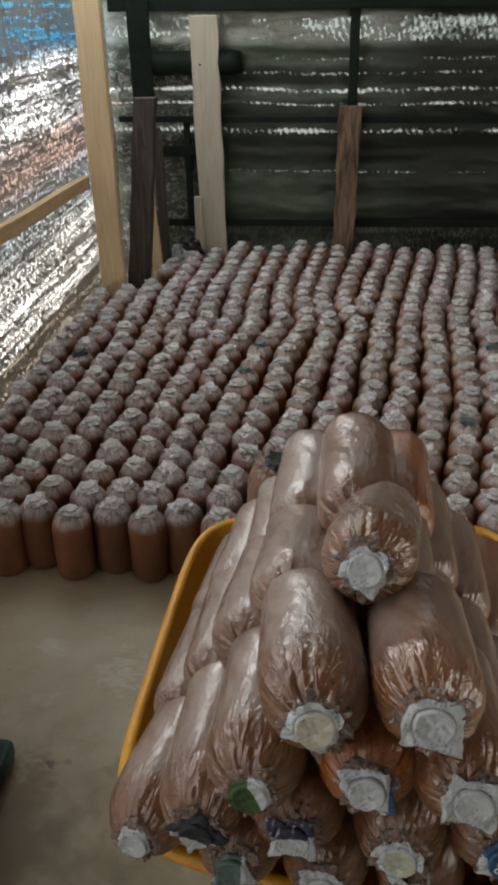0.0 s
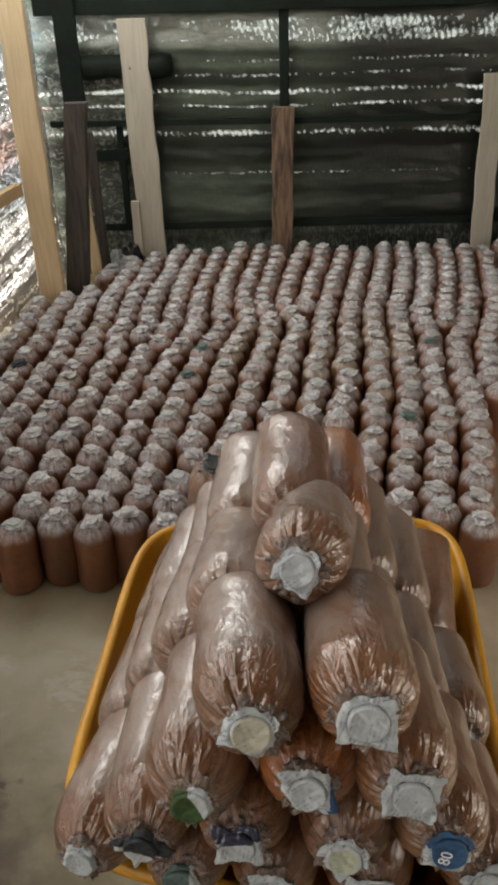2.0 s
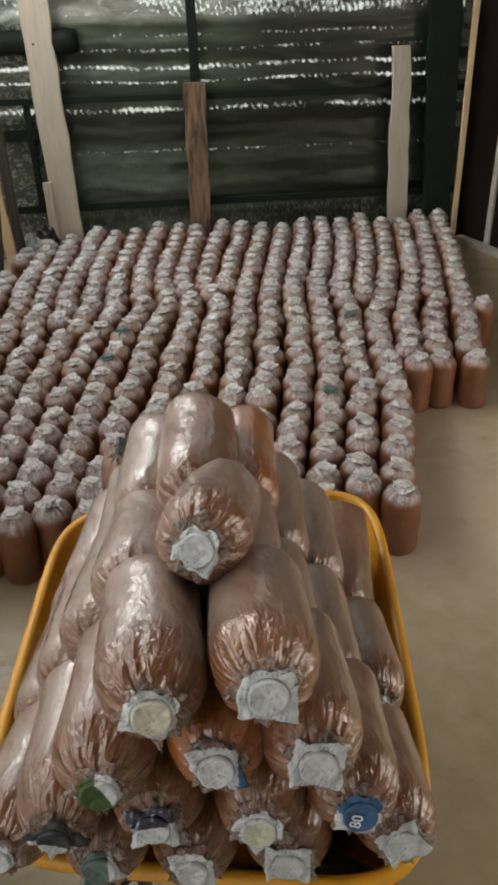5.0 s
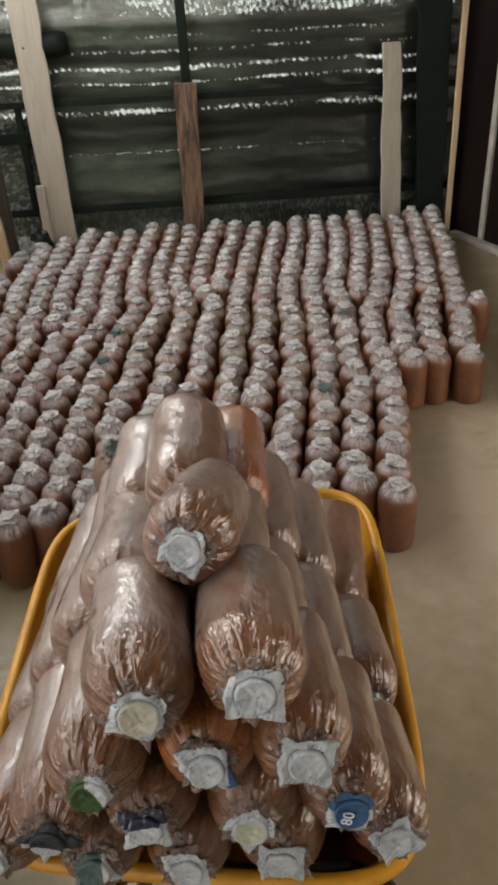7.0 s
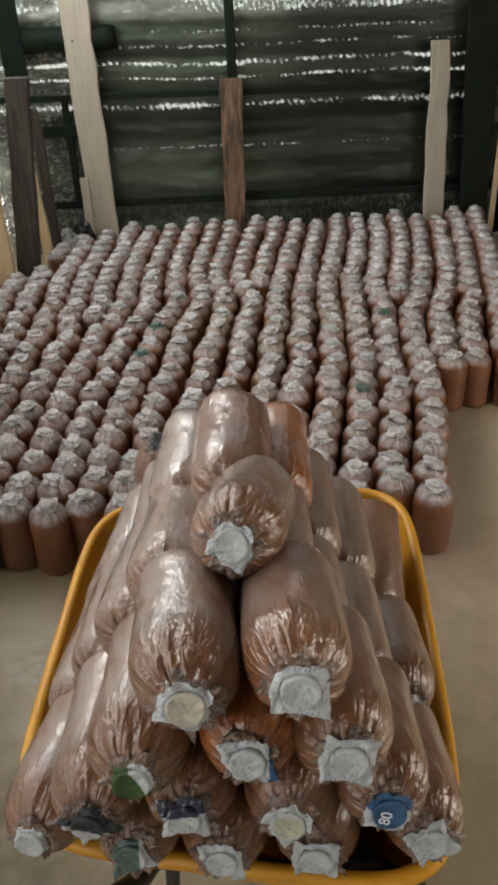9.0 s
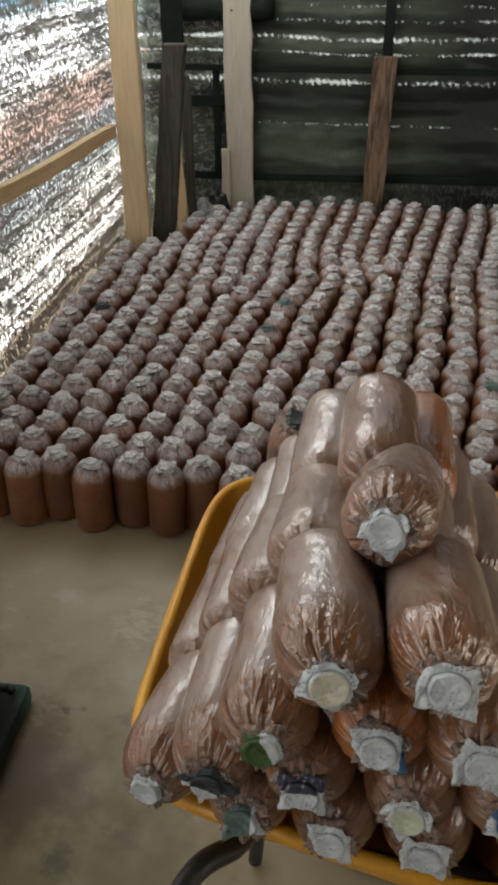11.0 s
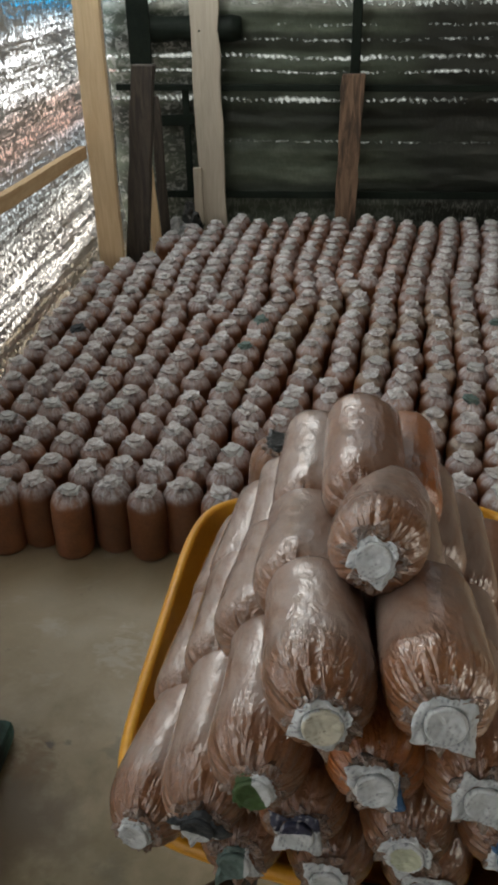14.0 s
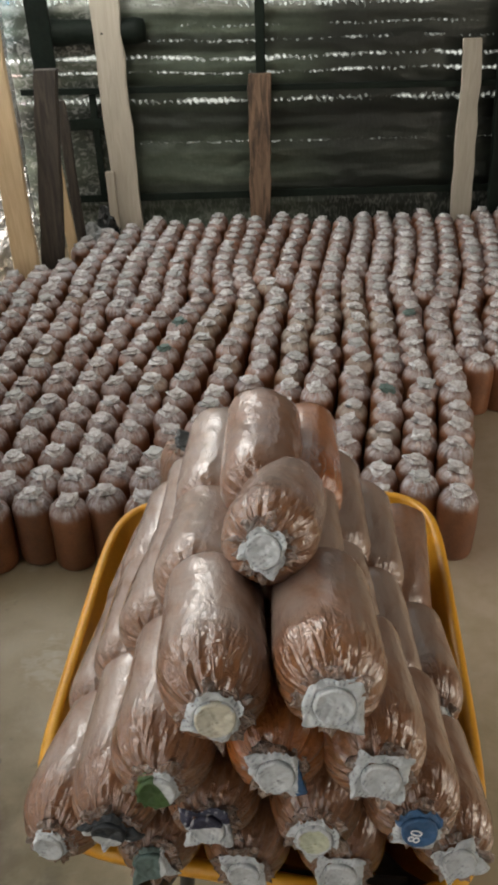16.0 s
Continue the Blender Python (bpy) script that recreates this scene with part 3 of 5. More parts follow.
def tube_data(points, radius, segs=12, closed=False):
    """Verts and faces of a round tube along points."""
    pts = [Vector(p) for p in points]
    n = len(pts)
    verts, faces = [], []
    up = Vector((0.13, 0.21, 0.97)).normalized()
    for i, p in enumerate(pts):
        a = pts[(i - 1) % n] if closed or i else pts[0]
        b = pts[(i + 1) % n] if closed or i < n - 1 else pts[-1]
        d = (b - a).normalized()
        s = d.cross(up).normalized()
        u = s.cross(d).normalized()
        r = radius[i] if isinstance(radius, (list, tuple)) else radius
        verts += [p + r * (math.cos(t) * s + math.sin(t) * u) for t in (2 * math.pi * k / segs for k in range(segs))]
    for i in range(n if closed else n - 1):
        for k in range(segs):
            a, b = i * segs, ((i + 1) % n) * segs
            k2 = (k + 1) % segs
            faces.append((a + k, a + k2, b + k2, b + k))
    if not closed:
        faces.append(tuple(range(segs - 1, -1, -1)))
        faces.append(tuple(range((n - 1) * segs, n * segs)))
    return verts, faces


def smooth_path(points, per=6):
    pts = [Vector(p) for p in points]
    out = []
    for i in range(len(pts) - 1):
        p0, p1, p2, p3 = pts[max(i - 1, 0)], pts[i], pts[i + 1], pts[min(i + 2, len(pts) - 1)]
        for k in range(per):
            t = k / per
            out.append(0.5 * (2 * p1 + (p2 - p0) * t + (2 * p0 - 5 * p1 + 4 * p2 - p3) * t * t + (3 * p1 - p0 - 3 * p2 + p3) * t ** 3))
    return out + [pts[-1]]


def lathe(profile, segs, shape=None):
    """Verts and faces of a turned form. profile: rows (r, z); shape(r, z, angle, row) moves a point."""
    verts, faces = [], []
    for i, (r, z) in enumerate(profile):
        for k in range(segs):
            a = 2 * math.pi * k / segs
            rr, zz = shape(r, z, a, i) if shape else (r, z)
            verts.append((rr * math.cos(a), rr * math.sin(a), zz))
    for i in range(len(profile) - 1):
        for k in range(segs):
            k2 = (k + 1) % segs
            faces.append((i * segs + k, i * segs + k2, (i + 1) * segs + k2, (i + 1) * segs + k))
    faces.append(tuple(range(segs - 1, -1, -1)))
    faces.append(tuple(range((len(profile) - 1) * segs, len(profile) * segs)))
    return verts, faces


def board(name, low, high, width, thick, material, label, category="plank", wob=0.004, seed=1, rows=10, yaw=0.0, tip=None):
    """A sawn board from its foot to its top, with slightly wavy edges."""
    rng = random.Random(seed)
    low, high = Vector(low), Vector(high)
    d = high - low
    verts, faces = [], []
    w2 = width if isinstance(width, tuple) else (width, width)
    for i in range(rows + 1):
        t = i / rows
        c = d * t
        w = (w2[0] + (w2[1] - w2[0]) * t) / 2
        a, b = rng.uniform(-wob, wob), rng.uniform(-wob, wob)
        for x, y in ((-w + a, -thick / 2), (w + b, -thick / 2), (w + b, thick / 2), (-w + a, thick / 2)):
            verts.append((c.x + x * math.cos(yaw) - y * math.sin(yaw), c.y + x * math.sin(yaw) + y * math.cos(yaw), c.z))
    for i in range(rows):
        for k in range(4):
            k2 = (k + 1) % 4
            faces.append((i * 4 + k, i * 4 + k2, i * 4 + 4 + k2, i * 4 + 4 + k))
    faces += [(3, 2, 1, 0), tuple(rows * 4 + k for k in range(4))]
    me = mesh_of(name, verts, faces, material, smooth=False)
    bm = bmesh.new()
    bm.from_mesh(me)
    sharp = [e for e in bm.edges if len(e.link_faces) == 2 and e.calc_face_angle() > 0.8]
    bmesh.ops.bevel(bm, geom=sharp, offset=min(0.004, thick * 0.2), segments=1, affect="EDGES")
    bm.to_mesh(me)
    bm.free()
    ob = new(name, me)
    ob.location = low
    return tagged(ob, label, category)


# ---- the shed ----
WALL_Y = 4.50


def left_x(y):
    return -1.045 + 0.030 * (y - 1.7)


bm = bmesh.new()
block(bm, (-1.6, -2.7, -0.12), (4.2, 5.0, 0.0), 0)
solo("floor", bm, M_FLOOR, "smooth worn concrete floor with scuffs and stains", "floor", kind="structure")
# unseen sheet, added to close the shed from above
bm = bmesh.new()
block(bm, (-3.6, -2.9, 2.62), (4.3, 6.4, 2.70), 0)
solo("ceiling", bm, M_TARP, "unseen dark sheet added over the shed", "ceiling", kind="structure")
bm = bmesh.new()
block(bm, (-12, -12, -0.22), (14, 16, -0.14), 0)
solo("ground", bm, M_PLASTER, "bare ground outside the shed", "ground", kind="structure")


def hung_sheet(name, at, nu, nv, material, label, thick=0.001):
    """A hanging sheet with folds, of real thickness. at(u, v): a point and the way inwards."""
    verts, faces = [], []
    for side in (0, 1):
        for i in range(nu + 1):
            for j in range(nv + 1):
                p, n = at(i / nu, j / nv)
                verts.append(Vector(p) + Vector(n) * thick * (1 - side))
    w, k = nv + 1, (nu + 1) * (nv + 1)
    for i in range(nu):
        for j in range(nv):
            a, b, c, d = i * w + j, (i + 1) * w + j, (i + 1) * w + j + 1, i * w + j + 1
            faces += [(a, b, c, d), (d + k, c + k, b + k, a + k)]
    ring = [i * w for i in range(nu)] + [nu * w + j for j in range(nv)] + [i * w + nv for i in range(nu, 0, -1)] + [j for j in range(nv, 0, -1)]
    for a, b in zip(ring, ring[1:] + ring[:1]):
        faces.append((a, a + k, b + k, b))
    ob = new(name, mesh_of(name, verts, faces, material))
    return tagged(ob, label, "wall", kind="structure")


def foil_left(u, v):
    y, z = -2.4 + u * (WALL_Y + 2.38), v * 1.66
    sag = 0.014 * noise.noise((y * 1.3, z * 5.0, 0.3)) + 0.003 * noise.noise((y * 5, z * 22.0, 4.1))
    slump = 0.0 if z > 0.22 else 0.02 * (1 - z / 0.22) ** 2
    return (left_x(y) - 0.02 + sag + slump, y, z), (1, 0, 0)


def net_back(u, v):
    x, z = -1.02 + u * 3.02, v * 1.66
    fold = 0.003 * math.sin(z * 46 + 0.9 * x) + 0.008 * noise.noise((x * 0.6, z * 11.0, 1.7)) + 0.012 * noise.noise((x * 1.4, z * 7.0, 9.3)) + 0.006 * noise.noise((x * 9, z * 30.0, 2.3))
    return (x, WALL_Y + 0.05 + fold, z), (0, -1, 0)


hung_sheet("wall_west", foil_left, 150, 90, M_NET_L, "silver woven foil sheeting glittering from a glowing panel behind it")
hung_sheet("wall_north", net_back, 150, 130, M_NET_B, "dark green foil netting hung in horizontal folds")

# unseen walls added to close the shed behind and beside the camera
bm = bmesh.new()
block(bm, (-1.6, -2.8, 0.0), (0.75, -2.7, 2.62), 0)
block(bm, (2.45, -2.8, 0.0), (4.2, -2.7, 2.62), 0)
block(bm, (0.75, -2.8, 2.3), (2.45, -2.7, 2.62), 0)
solo("wall_south", bm, M_PLASTER, "unseen plain wall with a gap, added behind the camera", "wall", kind="structure")


def right_pt(s, off=0.0):
    """A point of the east wall, s metres from the far corner."""
    d = Vector((0.342, -0.940, 0))
    n = Vector((-0.940, -0.342, 0))
    return Vector((1.835, 4.50, 0)) + d * s + n * off


def oriented_block(bm, s0, s1, z0, z1, o0, o1, bevel=0.0):
    a = right_pt(0)
    m = Matrix(((0.342, -0.940, 0, a.x), (-0.940, -0.342, 0, a.y), (0, 0, 1, 0), (0, 0, 0, 1)))
    t = bmesh.new()
    block(t, (s0, o0, z0), (s1, o1, z1), bevel)
    me = bpy.data.meshes.new("tmp")
    t.transform(m)
    t.to_mesh(me)
    t.free()
    bm.from_mesh(me)
    bpy.data.meshes.remove(me)
    return bm


bm = oriented_block(bmesh.new(), -0.14, 3.35, 0.0, 2.62, -0.10, 0.0)
# unseen pieces, added to leave a gap for the east lamp
oriented_block(bm, 4.85, 7.4, 0.0, 2.62, -0.10, 0.0)
oriented_block(bm, 3.35, 4.85, 2.2, 2.62, -0.10, 0.0)
solo("wall_east", bm, M_DOOR, "dark brown boarded wall", "wall", kind="structure")
solo("sill", oriented_block(bmesh.new(), 0.06, 3.0, 0.0, 0.035, 0.0, 0.05, 0.006), M_SILL, "pale cement strip along the foot of the dark wall", "sill", kind="structure")

# added glowing panels behind the sheeting, standing in for daylight
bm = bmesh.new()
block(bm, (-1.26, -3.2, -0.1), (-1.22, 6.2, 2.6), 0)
solo("backdrop_west", bm, M_GLOW_L, "banded glowing panel added behind the foil wall", "backdrop", kind="structure")
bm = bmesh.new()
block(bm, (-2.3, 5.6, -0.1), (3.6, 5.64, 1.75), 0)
solo("backdrop_north", bm, M_GLOW_B, "pale glowing panel added behind the netting", "backdrop", kind="structure")
# unseen strip added over the netting, open above for the north lamp
bm = bmesh.new()
block(bm, (-1.2, WALL_Y + 0.02, 1.66), (2.0, WALL_Y + 0.14, 1.78), 0)
solo("wall_upper", bm, M_TARP, "unseen black strip added above the netting", "wall", kind="structure")

# timber of the walls
board("post", (-0.862, 3.70, 0), (-0.838, 3.70, 2.62), 0.118, 0.045, M_PINE, "pale new pine post against the foil wall", "post", 0.003, 3)
board("post", (-1.004, 1.95, 0), (-0.800, 1.95, 2.62), 0.060, 0.05, M_PINE, "pale pine post leaning against the foil wall", "post", 0.003, 4)
board("post", (-1.02, -0.2, 0), (-0.99, -0.2, 2.62), 0.08, 0.05, M_PINE, "pale pine post against the foil wall", "post", 0.003, 5)
board("old_post", (-0.772, 3.80, 0), (-0.655, 3.82, 1.03), 0.105, 0.06, M_OLD, "dark old timber stub leaning in the corner", "post", 0.006, 6)
board("thin_board", (-0.735, 4.22, 0), (-0.775, 4.24, 0.78), (0.062, 0.040), 0.02, M_PINE, "narrow pale board behind the dark post", "board", 0.002, 7)
board("plank", (-0.440, 4.44, 0), (-0.455, 4.44, 1.345), (0.150, 0.140), 0.022, M_PALE, "tall weathered pale plank with a ragged edge", "plank", 0.007, 8, 12)
board("plank", (-0.522, 4.415, 0), (-0.522, 4.415, 0.455), 0.05, 0.02, M_PALE, "short pale offcut beside the tall plank", "plank", 0.002, 9, 4)
board("timber_stub", (0.303, 4.43, 0), (0.308, 4.43, 0.917), 0.118, 0.05, M_BARK, "rough brown timber stub with dark stains", "post", 0.005, 10, 12)
board("plank", (1.452, 4.43, 0), (1.404, 4.43, 1.052), (0.118, 0.098), 0.022, M_PALE, "pale sawn plank with a wavy edge", "plank", 0.006, 11)
for y0, y1 in ((1.985, 3.675), (-0.16, 1.915)):
    bm = bmesh.new()
    block(bm, (-0.99, y0, -0.028), (-0.955, y1, 0.028), 0.004)
    bmesh.ops.subdivide_edges(bm, edges=[e for e in bm.edges if abs((e.verts[0].co - e.verts[1].co).y) > 0.5], cuts=8)
    for v in bm.verts:
        v.co.z += 0.678 + 0.042 * (3.69 - v.co.y) + 0.006 * math.sin(v.co.y * 4)
        v.co.x += 0.022 * (v.co.y - 1.95)
    solo("rail", bm, M_RAIL, "pine rail nailed between two posts", "rail")


def beam(name, x0, x1, z0, z1, y, d, material, label, drop=0.0):
    bm = bmesh.new()
    block(bm, (x0, y - d, z0), (x1, y, z1), 0.004)
    for v in bm.verts:
        v.co.z += drop * (v.co.x - x0) / (x1 - x0)
    return solo(name, bm, material, label, "beam", kind="structure")


beam("beam", -0.95, 1.80, 0.838, 0.868, WALL_Y, 0.03, M_TARP, "thin dark rail across the netting", -0.02)
v, f = tube_data([(-0.80 + 0.053 * i, WALL_Y - 0.008, 1.125 + 0.003 * math.sin(i * 2.1)) for i in range(11)], [0.060 + 0.004 * math.sin(i * 1.3) + 0.010 * max(0, i - 7) / 3 - (0.020 if i == 10 else 0) for i in range(11)], 18)
tagged(new("log", mesh_of("log", v, f, M_TARP)), "dark round log laid across the netting", "log", kind="structure")
beam("cross_piece", -0.72, -0.49, 0.655, 0.712, WALL_Y, 0.02, M_TARP, "short dark batten in the corner of the netting", 0.01)
beam("cross_piece", -0.598, -0.560, 0.31, 0.842, WALL_Y + 0.004, 0.02, M_TARP, "short dark upright in the corner of the netting")
beam("beam", -0.95, 1.80, 1.365, 1.47, WALL_Y, 0.05, M_TARP, "dark beam above the netting")
beam("beam", -0.95, 1.80, 0.27, 0.31, WALL_Y, 0.012, M_TARP, "dark band at the foot of the netting")
bm = bmesh.new()
block(bm, (-0.85, WALL_Y - 0.075, 0.97), (-0.735, WALL_Y - 0.055, 1.62), 0.004)
solo("corner_sheet", bm, M_TARP, "black sheeting hung at the corner", "sheeting", kind="structure")
board("dark_post", (0.325, 4.49, 0.0), (0.315, 4.49, 1.60), 0.05, 0.02, M_TARP, "thin dark upright behind the timber stub", "post", 0.001, 13)
board("dark_post", (1.690, 4.45, 0.0), (1.600, 4.45, 1.60), (0.15, 0.18), 0.04, M_TARP, "dark wrapped corner post", "post", 0.006, 14)
solo("door_frame", oriented_block(bmesh.new(), 0.27, 0.305, 0.035, 2.3, 0.0, 0.018, 0.003), M_SILL, "thin grey upright on the dark wall", "trim", kind="structure")
board("dark_board", (-0.700, 4.30, 0), (-0.722, 4.34, 0.83), 0.055, 0.02, M_OLD, "narrow dark board leaning in the corner", "board", 0.003, 17)
board("batten", (1.792, 4.43, 0), (1.776, 4.43, 1.60), 0.032, 0.02, M_PINE, "thin pale batten at the corner", "batten", 0.001, 15)


# ---- mushroom bags ----
def bag_meshes(tag, R, H, segs, seed, body_mat, cap_mat, pleat, cap_r=0.0205, cap_up=0.009, flare=0.004):
    """Meshes of one filled bag standing on its base: the body with its gathered shoulder, and the cap over the neck."""
    rng = random.Random(seed)
    ph, ph2, n = rng.uniform(0, 6.28), rng.uniform(0, 6.28), rng.choice((9, 11, 13))
    lean = rng.uniform(-0.15, 0.15)
    low = [(0.55 * R, 0.002), (0.88 * R, 0.0), (0.975 * R, 0.006), (R, 0.016)]
    low += [(R, 0.016 + (H - 0.068) * i / 5) for i in range(1, 6)]
    top = [(R * math.cos(t) ** 0.72, H - 0.049 + 0.045 * math.sin(t)) for t in (0.16, 0.42, 0.68, 0.92, 1.16, 1.36)]

    def shape(r, z, a, i):
        k = max(0.0, (i - len(low)) / 5)
        crease = math.cos(n * a + ph + 0.6 * math.sin(2 * a)) + 0.8 * noise.noise((math.cos(a) * 5 + seed, math.sin(a) * 5, z * 60))
        r *= 1 + 0.02 * math.sin(2 * a + ph) + 0.012 * math.sin(3 * a + ph2 + z * 30) + 0.02 * noise.noise((math.cos(a) * 2 + seed, math.sin(a) * 2, z * 18))
        return r * (1 + pleat * k * crease), z + pleat * 0.035 * k * crease

    b = mesh_of(tag + "_body", *lathe(low + top, segs, shape), body_mat)
    # the cap: a small torn sheet tied over the neck, its edge crumpled and sticking out
    cs = 18
    corners = rng.choice((3, 4, 4, 5))
    prof = [(cap_r * 1.05, H - 0.010), (cap_r * 1.72, H - 0.006), (cap_r * 1.50, H + 0.001), (cap_r * 0.98, H + cap_up * 0.25), (cap_r * 0.96, H + cap_up * 0.85), (cap_r * 0.84, H + cap_up), (cap_r * 0.4, H + cap_up * 0.94)]

    def cap(r, z, a, i):
        c = max(0.0, math.cos(corners * a + ph2))
        j = noise.noise((math.cos(a) * 2.4 + seed * 1.7, math.sin(a) * 2.4, i * 0.5))
        if i in (1, 2):
            return r * (0.80 + 0.40 * j) + (flare + 0.003) * c, z + 0.004 * math.sin(3 * a + ph) + 0.009 * j + 0.002 * c + lean * r * math.cos(a)
        return r * (1 + 0.16 * j), z + 0.003 * j + lean * r * math.cos(a)

    c = mesh_of(tag + "_cap", *lathe(prof, cs, cap), cap_mat, smooth=False)
    return b, c


FIELD = [bag_meshes("standing_bag", 0.0538 + 0.0011 * (i % 3), 0.205 + 0.004 * (i % 4), 24, 40 + i, M_BAG,
                    M_PAPER_DULL if i % 6 == 1 else M_FILM, 0.075) for i in range(12)]

TAN = []
for body, cap in FIELD[:6]:
    body = body.copy()
    body.materials[0] = M_BAG_TAN
    TAN.append((body, cap))
for mat in (M_PAPER_TEAL, M_PAPER_DARK):
    body, cap = FIELD[len(FIELD) - 9]
    cap = cap.copy()
    cap.materials[0] = mat
    FIELD.append((body, cap))


def place_field():
    """Places of the bags that stand on the floor: straight columns in front, packed closer again farther back."""
    rng = random.Random(7)
    out = []

    def put(x, y):
        edge = -0.83 + 0.42 * (y - 3.60)
        if (y > 3.60 and x < edge) or (3.72 < y < 3.98 and x < -0.62):
            return
        if y > 4.345 and min(abs(x + 0.47) - 0.02, abs(x - 0.30), abs(x - 1.44)) < 0.10:
            return
        out.append((x, y))

    # twenty columns fan out towards the back, where three more squeeze in between them
    order = sorted([(float(j), 0.0) for j in range(20)] + [(4.5, 2.95), (10.5, 3.25), (15.5, 3.05)])

    def across(k, y):
        widths = [1.0 if start == 0 else max(0.0, min(1.0, (y - start) / 0.35)) for _, start in order]
        mid = [sum(widths[:i]) + widths[i] / 2 for i in range(len(widths))]
        share = (mid[k] - mid[0]) / (mid[-1] - mid[0])
        return -0.948 + 0.03 * (y - 1.75) + share * 19 * (0.1068 + 0.0106 * (y - 1.75))

    for k, (j, start) in enumerate(order):
        y = 1.755 + (0.0575 if int(j) % 2 else 0.0) * (0.65 if j < 17 else 0) + rng.uniform(-0.012, 0.012)
        if j > 16:
            y = 2.545 + rng.uniform(-0.01, 0.015)
        if start:
            y = start + 0.19
        while y < 4.435:
            wave = 0.020 * math.sin(3.6 * y + 0.4 * j) * min(1.0, (y - 1.7) / 0.6) * (0.1 + j / 16) * (1.0 if y < 3 else 0.6)
            put(across(k, y) + (wave if j < 19 else 0.5 * wave) + rng.uniform(-0.009, 0.009), y)
            y += 0.115 + rng.uniform(-0.007, 0.009)
    out.append((1.470, 3.06))
    # close the holes where the two packings meet, and ease the crowded ones apart
    for _ in range(3):
        for _ in range(1500):
            y = rng.uniform(2.8, 4.36)
            x = rng.uniform(-0.90 + 0.03 * (y - 3.1), (1.385 if y > 2.95 else 0.98) + 0.275 * (y - 3.1))
            p = np.array(out)
            if np.hypot(p[:, 0] - x, p[:, 1] - y).min() > 0.089:
                put(x, y)
        p = np.array(out)
        free = (p[:, 1] > 2.75) & (p[:, 1] < 4.33) & (p[:, 0] < 1.30 + 0.275 * (p[:, 1] - 3.1)) & (p[:, 0] > -0.84)
        free &= ~((p[:, 0] > 0.98) & (p[:, 1] < 2.62))
        for _ in range(10):
            d = p[:, None] - p[None]
            r = np.hypot(d[..., 0], d[..., 1]) + np.eye(len(p))
            push = np.where(r < 0.112, (0.112 - r) / r, 0.0)
            p[free] += 0.22 * (d * push[..., None]).sum(1)[free]
        out[:] = [tuple(map(float, q)) for q in p]
    return [(0.15 + (x - 0.15) * 0.982, 0.08 + (y - 0.08) * 0.982) for x, y in out]


rng = random.Random(21)
spots = sorted(place_field(), key=lambda p: p[1] + 0.12 * abs(p[0]))
NEAR = 300
names = ("body", "cap")
kinds = FIELD
TAN_LABEL = "tan sawdust mushroom bag standing among darker bags on the floor"
LABELS = ("brown sawdust mushroom bag standing on the floor, film gathered on top",
          "sawdust mushroom bag on the floor with a paper-covered neck",
          "mushroom bag on the floor with dark printed paper on top")
for x, y in spots[:NEAR]:
    k = rng.randrange(12) if rng.random() > 0.014 else rng.choice((12, 13))
    tan = rng.random() < (0.45 if math.hypot(x - 0.38, (y - 2.95) * 0.8) < 0.42 else 0.05) and k < 12
    bag = thing("mushroom_bag", TAN_LABEL if tan else LABELS[2 if k > 11 else 1 if k % 6 == 1 else 0], "mushroom bag",
                pose(x, y, 0, rng.uniform(-2, 2), rng.uniform(-2, 2), rng.uniform(0, 360)), "bags standing on the floor")
    for nm, me in zip(names, TAN[k % 6] if tan else kinds[k]):
        part(nm, me, bag)

# the far bags, joined
verts, faces, slots, n0 = [], [], [], 0
for x, y in spots[NEAR:]:
    k = rng.randrange(12)
    m = pose(x, y, 0, rng.uniform(-2, 2), rng.uniform(-2, 2), rng.uniform(0, 360))
    for si, me in enumerate(kinds[k]):
        verts += [m @ v.co for v in me.vertices]
        faces += [tuple(n0 + q for q in p.vertices) for p in me.polygons]
        slots += [0 if si == 0 else (2 if k % 6 == 1 else 1)] * len(me.polygons)
        n0 += len(me.vertices)
far = mesh_of("mushroom_bags", verts, faces)
for m in (M_BAG, M_FILM, M_PAPER_DULL):
    far.materials.append(m)
far.polygons.foreach_set("material_index", slots)
tagged(new("mushroom_bags", far), "far rows of brown mushroom bags standing on the floor", "mushroom bags", kind="stuff")


# ---- the wheelbarrow ----
def rim_point(a, inset=0.0, drop=0.0):
    """The tray's outline at angle a: a rounded form, wider at the front, and lower there."""
    e = 0.34
    c, s = math.cos(a), math.sin(a)
    u = math.copysign(abs(c) ** e, c)
    v = math.copysign(abs(s) ** e, s)
    y = 0.975 + v * (0.400 - inset) - max(0.0, -v) * 0.055 * u
    k = (y - 0.72) / 0.53
    left, right = -0.10 + 0.020 * k + inset, 0.483 + 0.070 * k - inset
    return Vector(((left + right) / 2 + u * (right - left) / 2, y, 0.492 - 0.03 * k - drop))


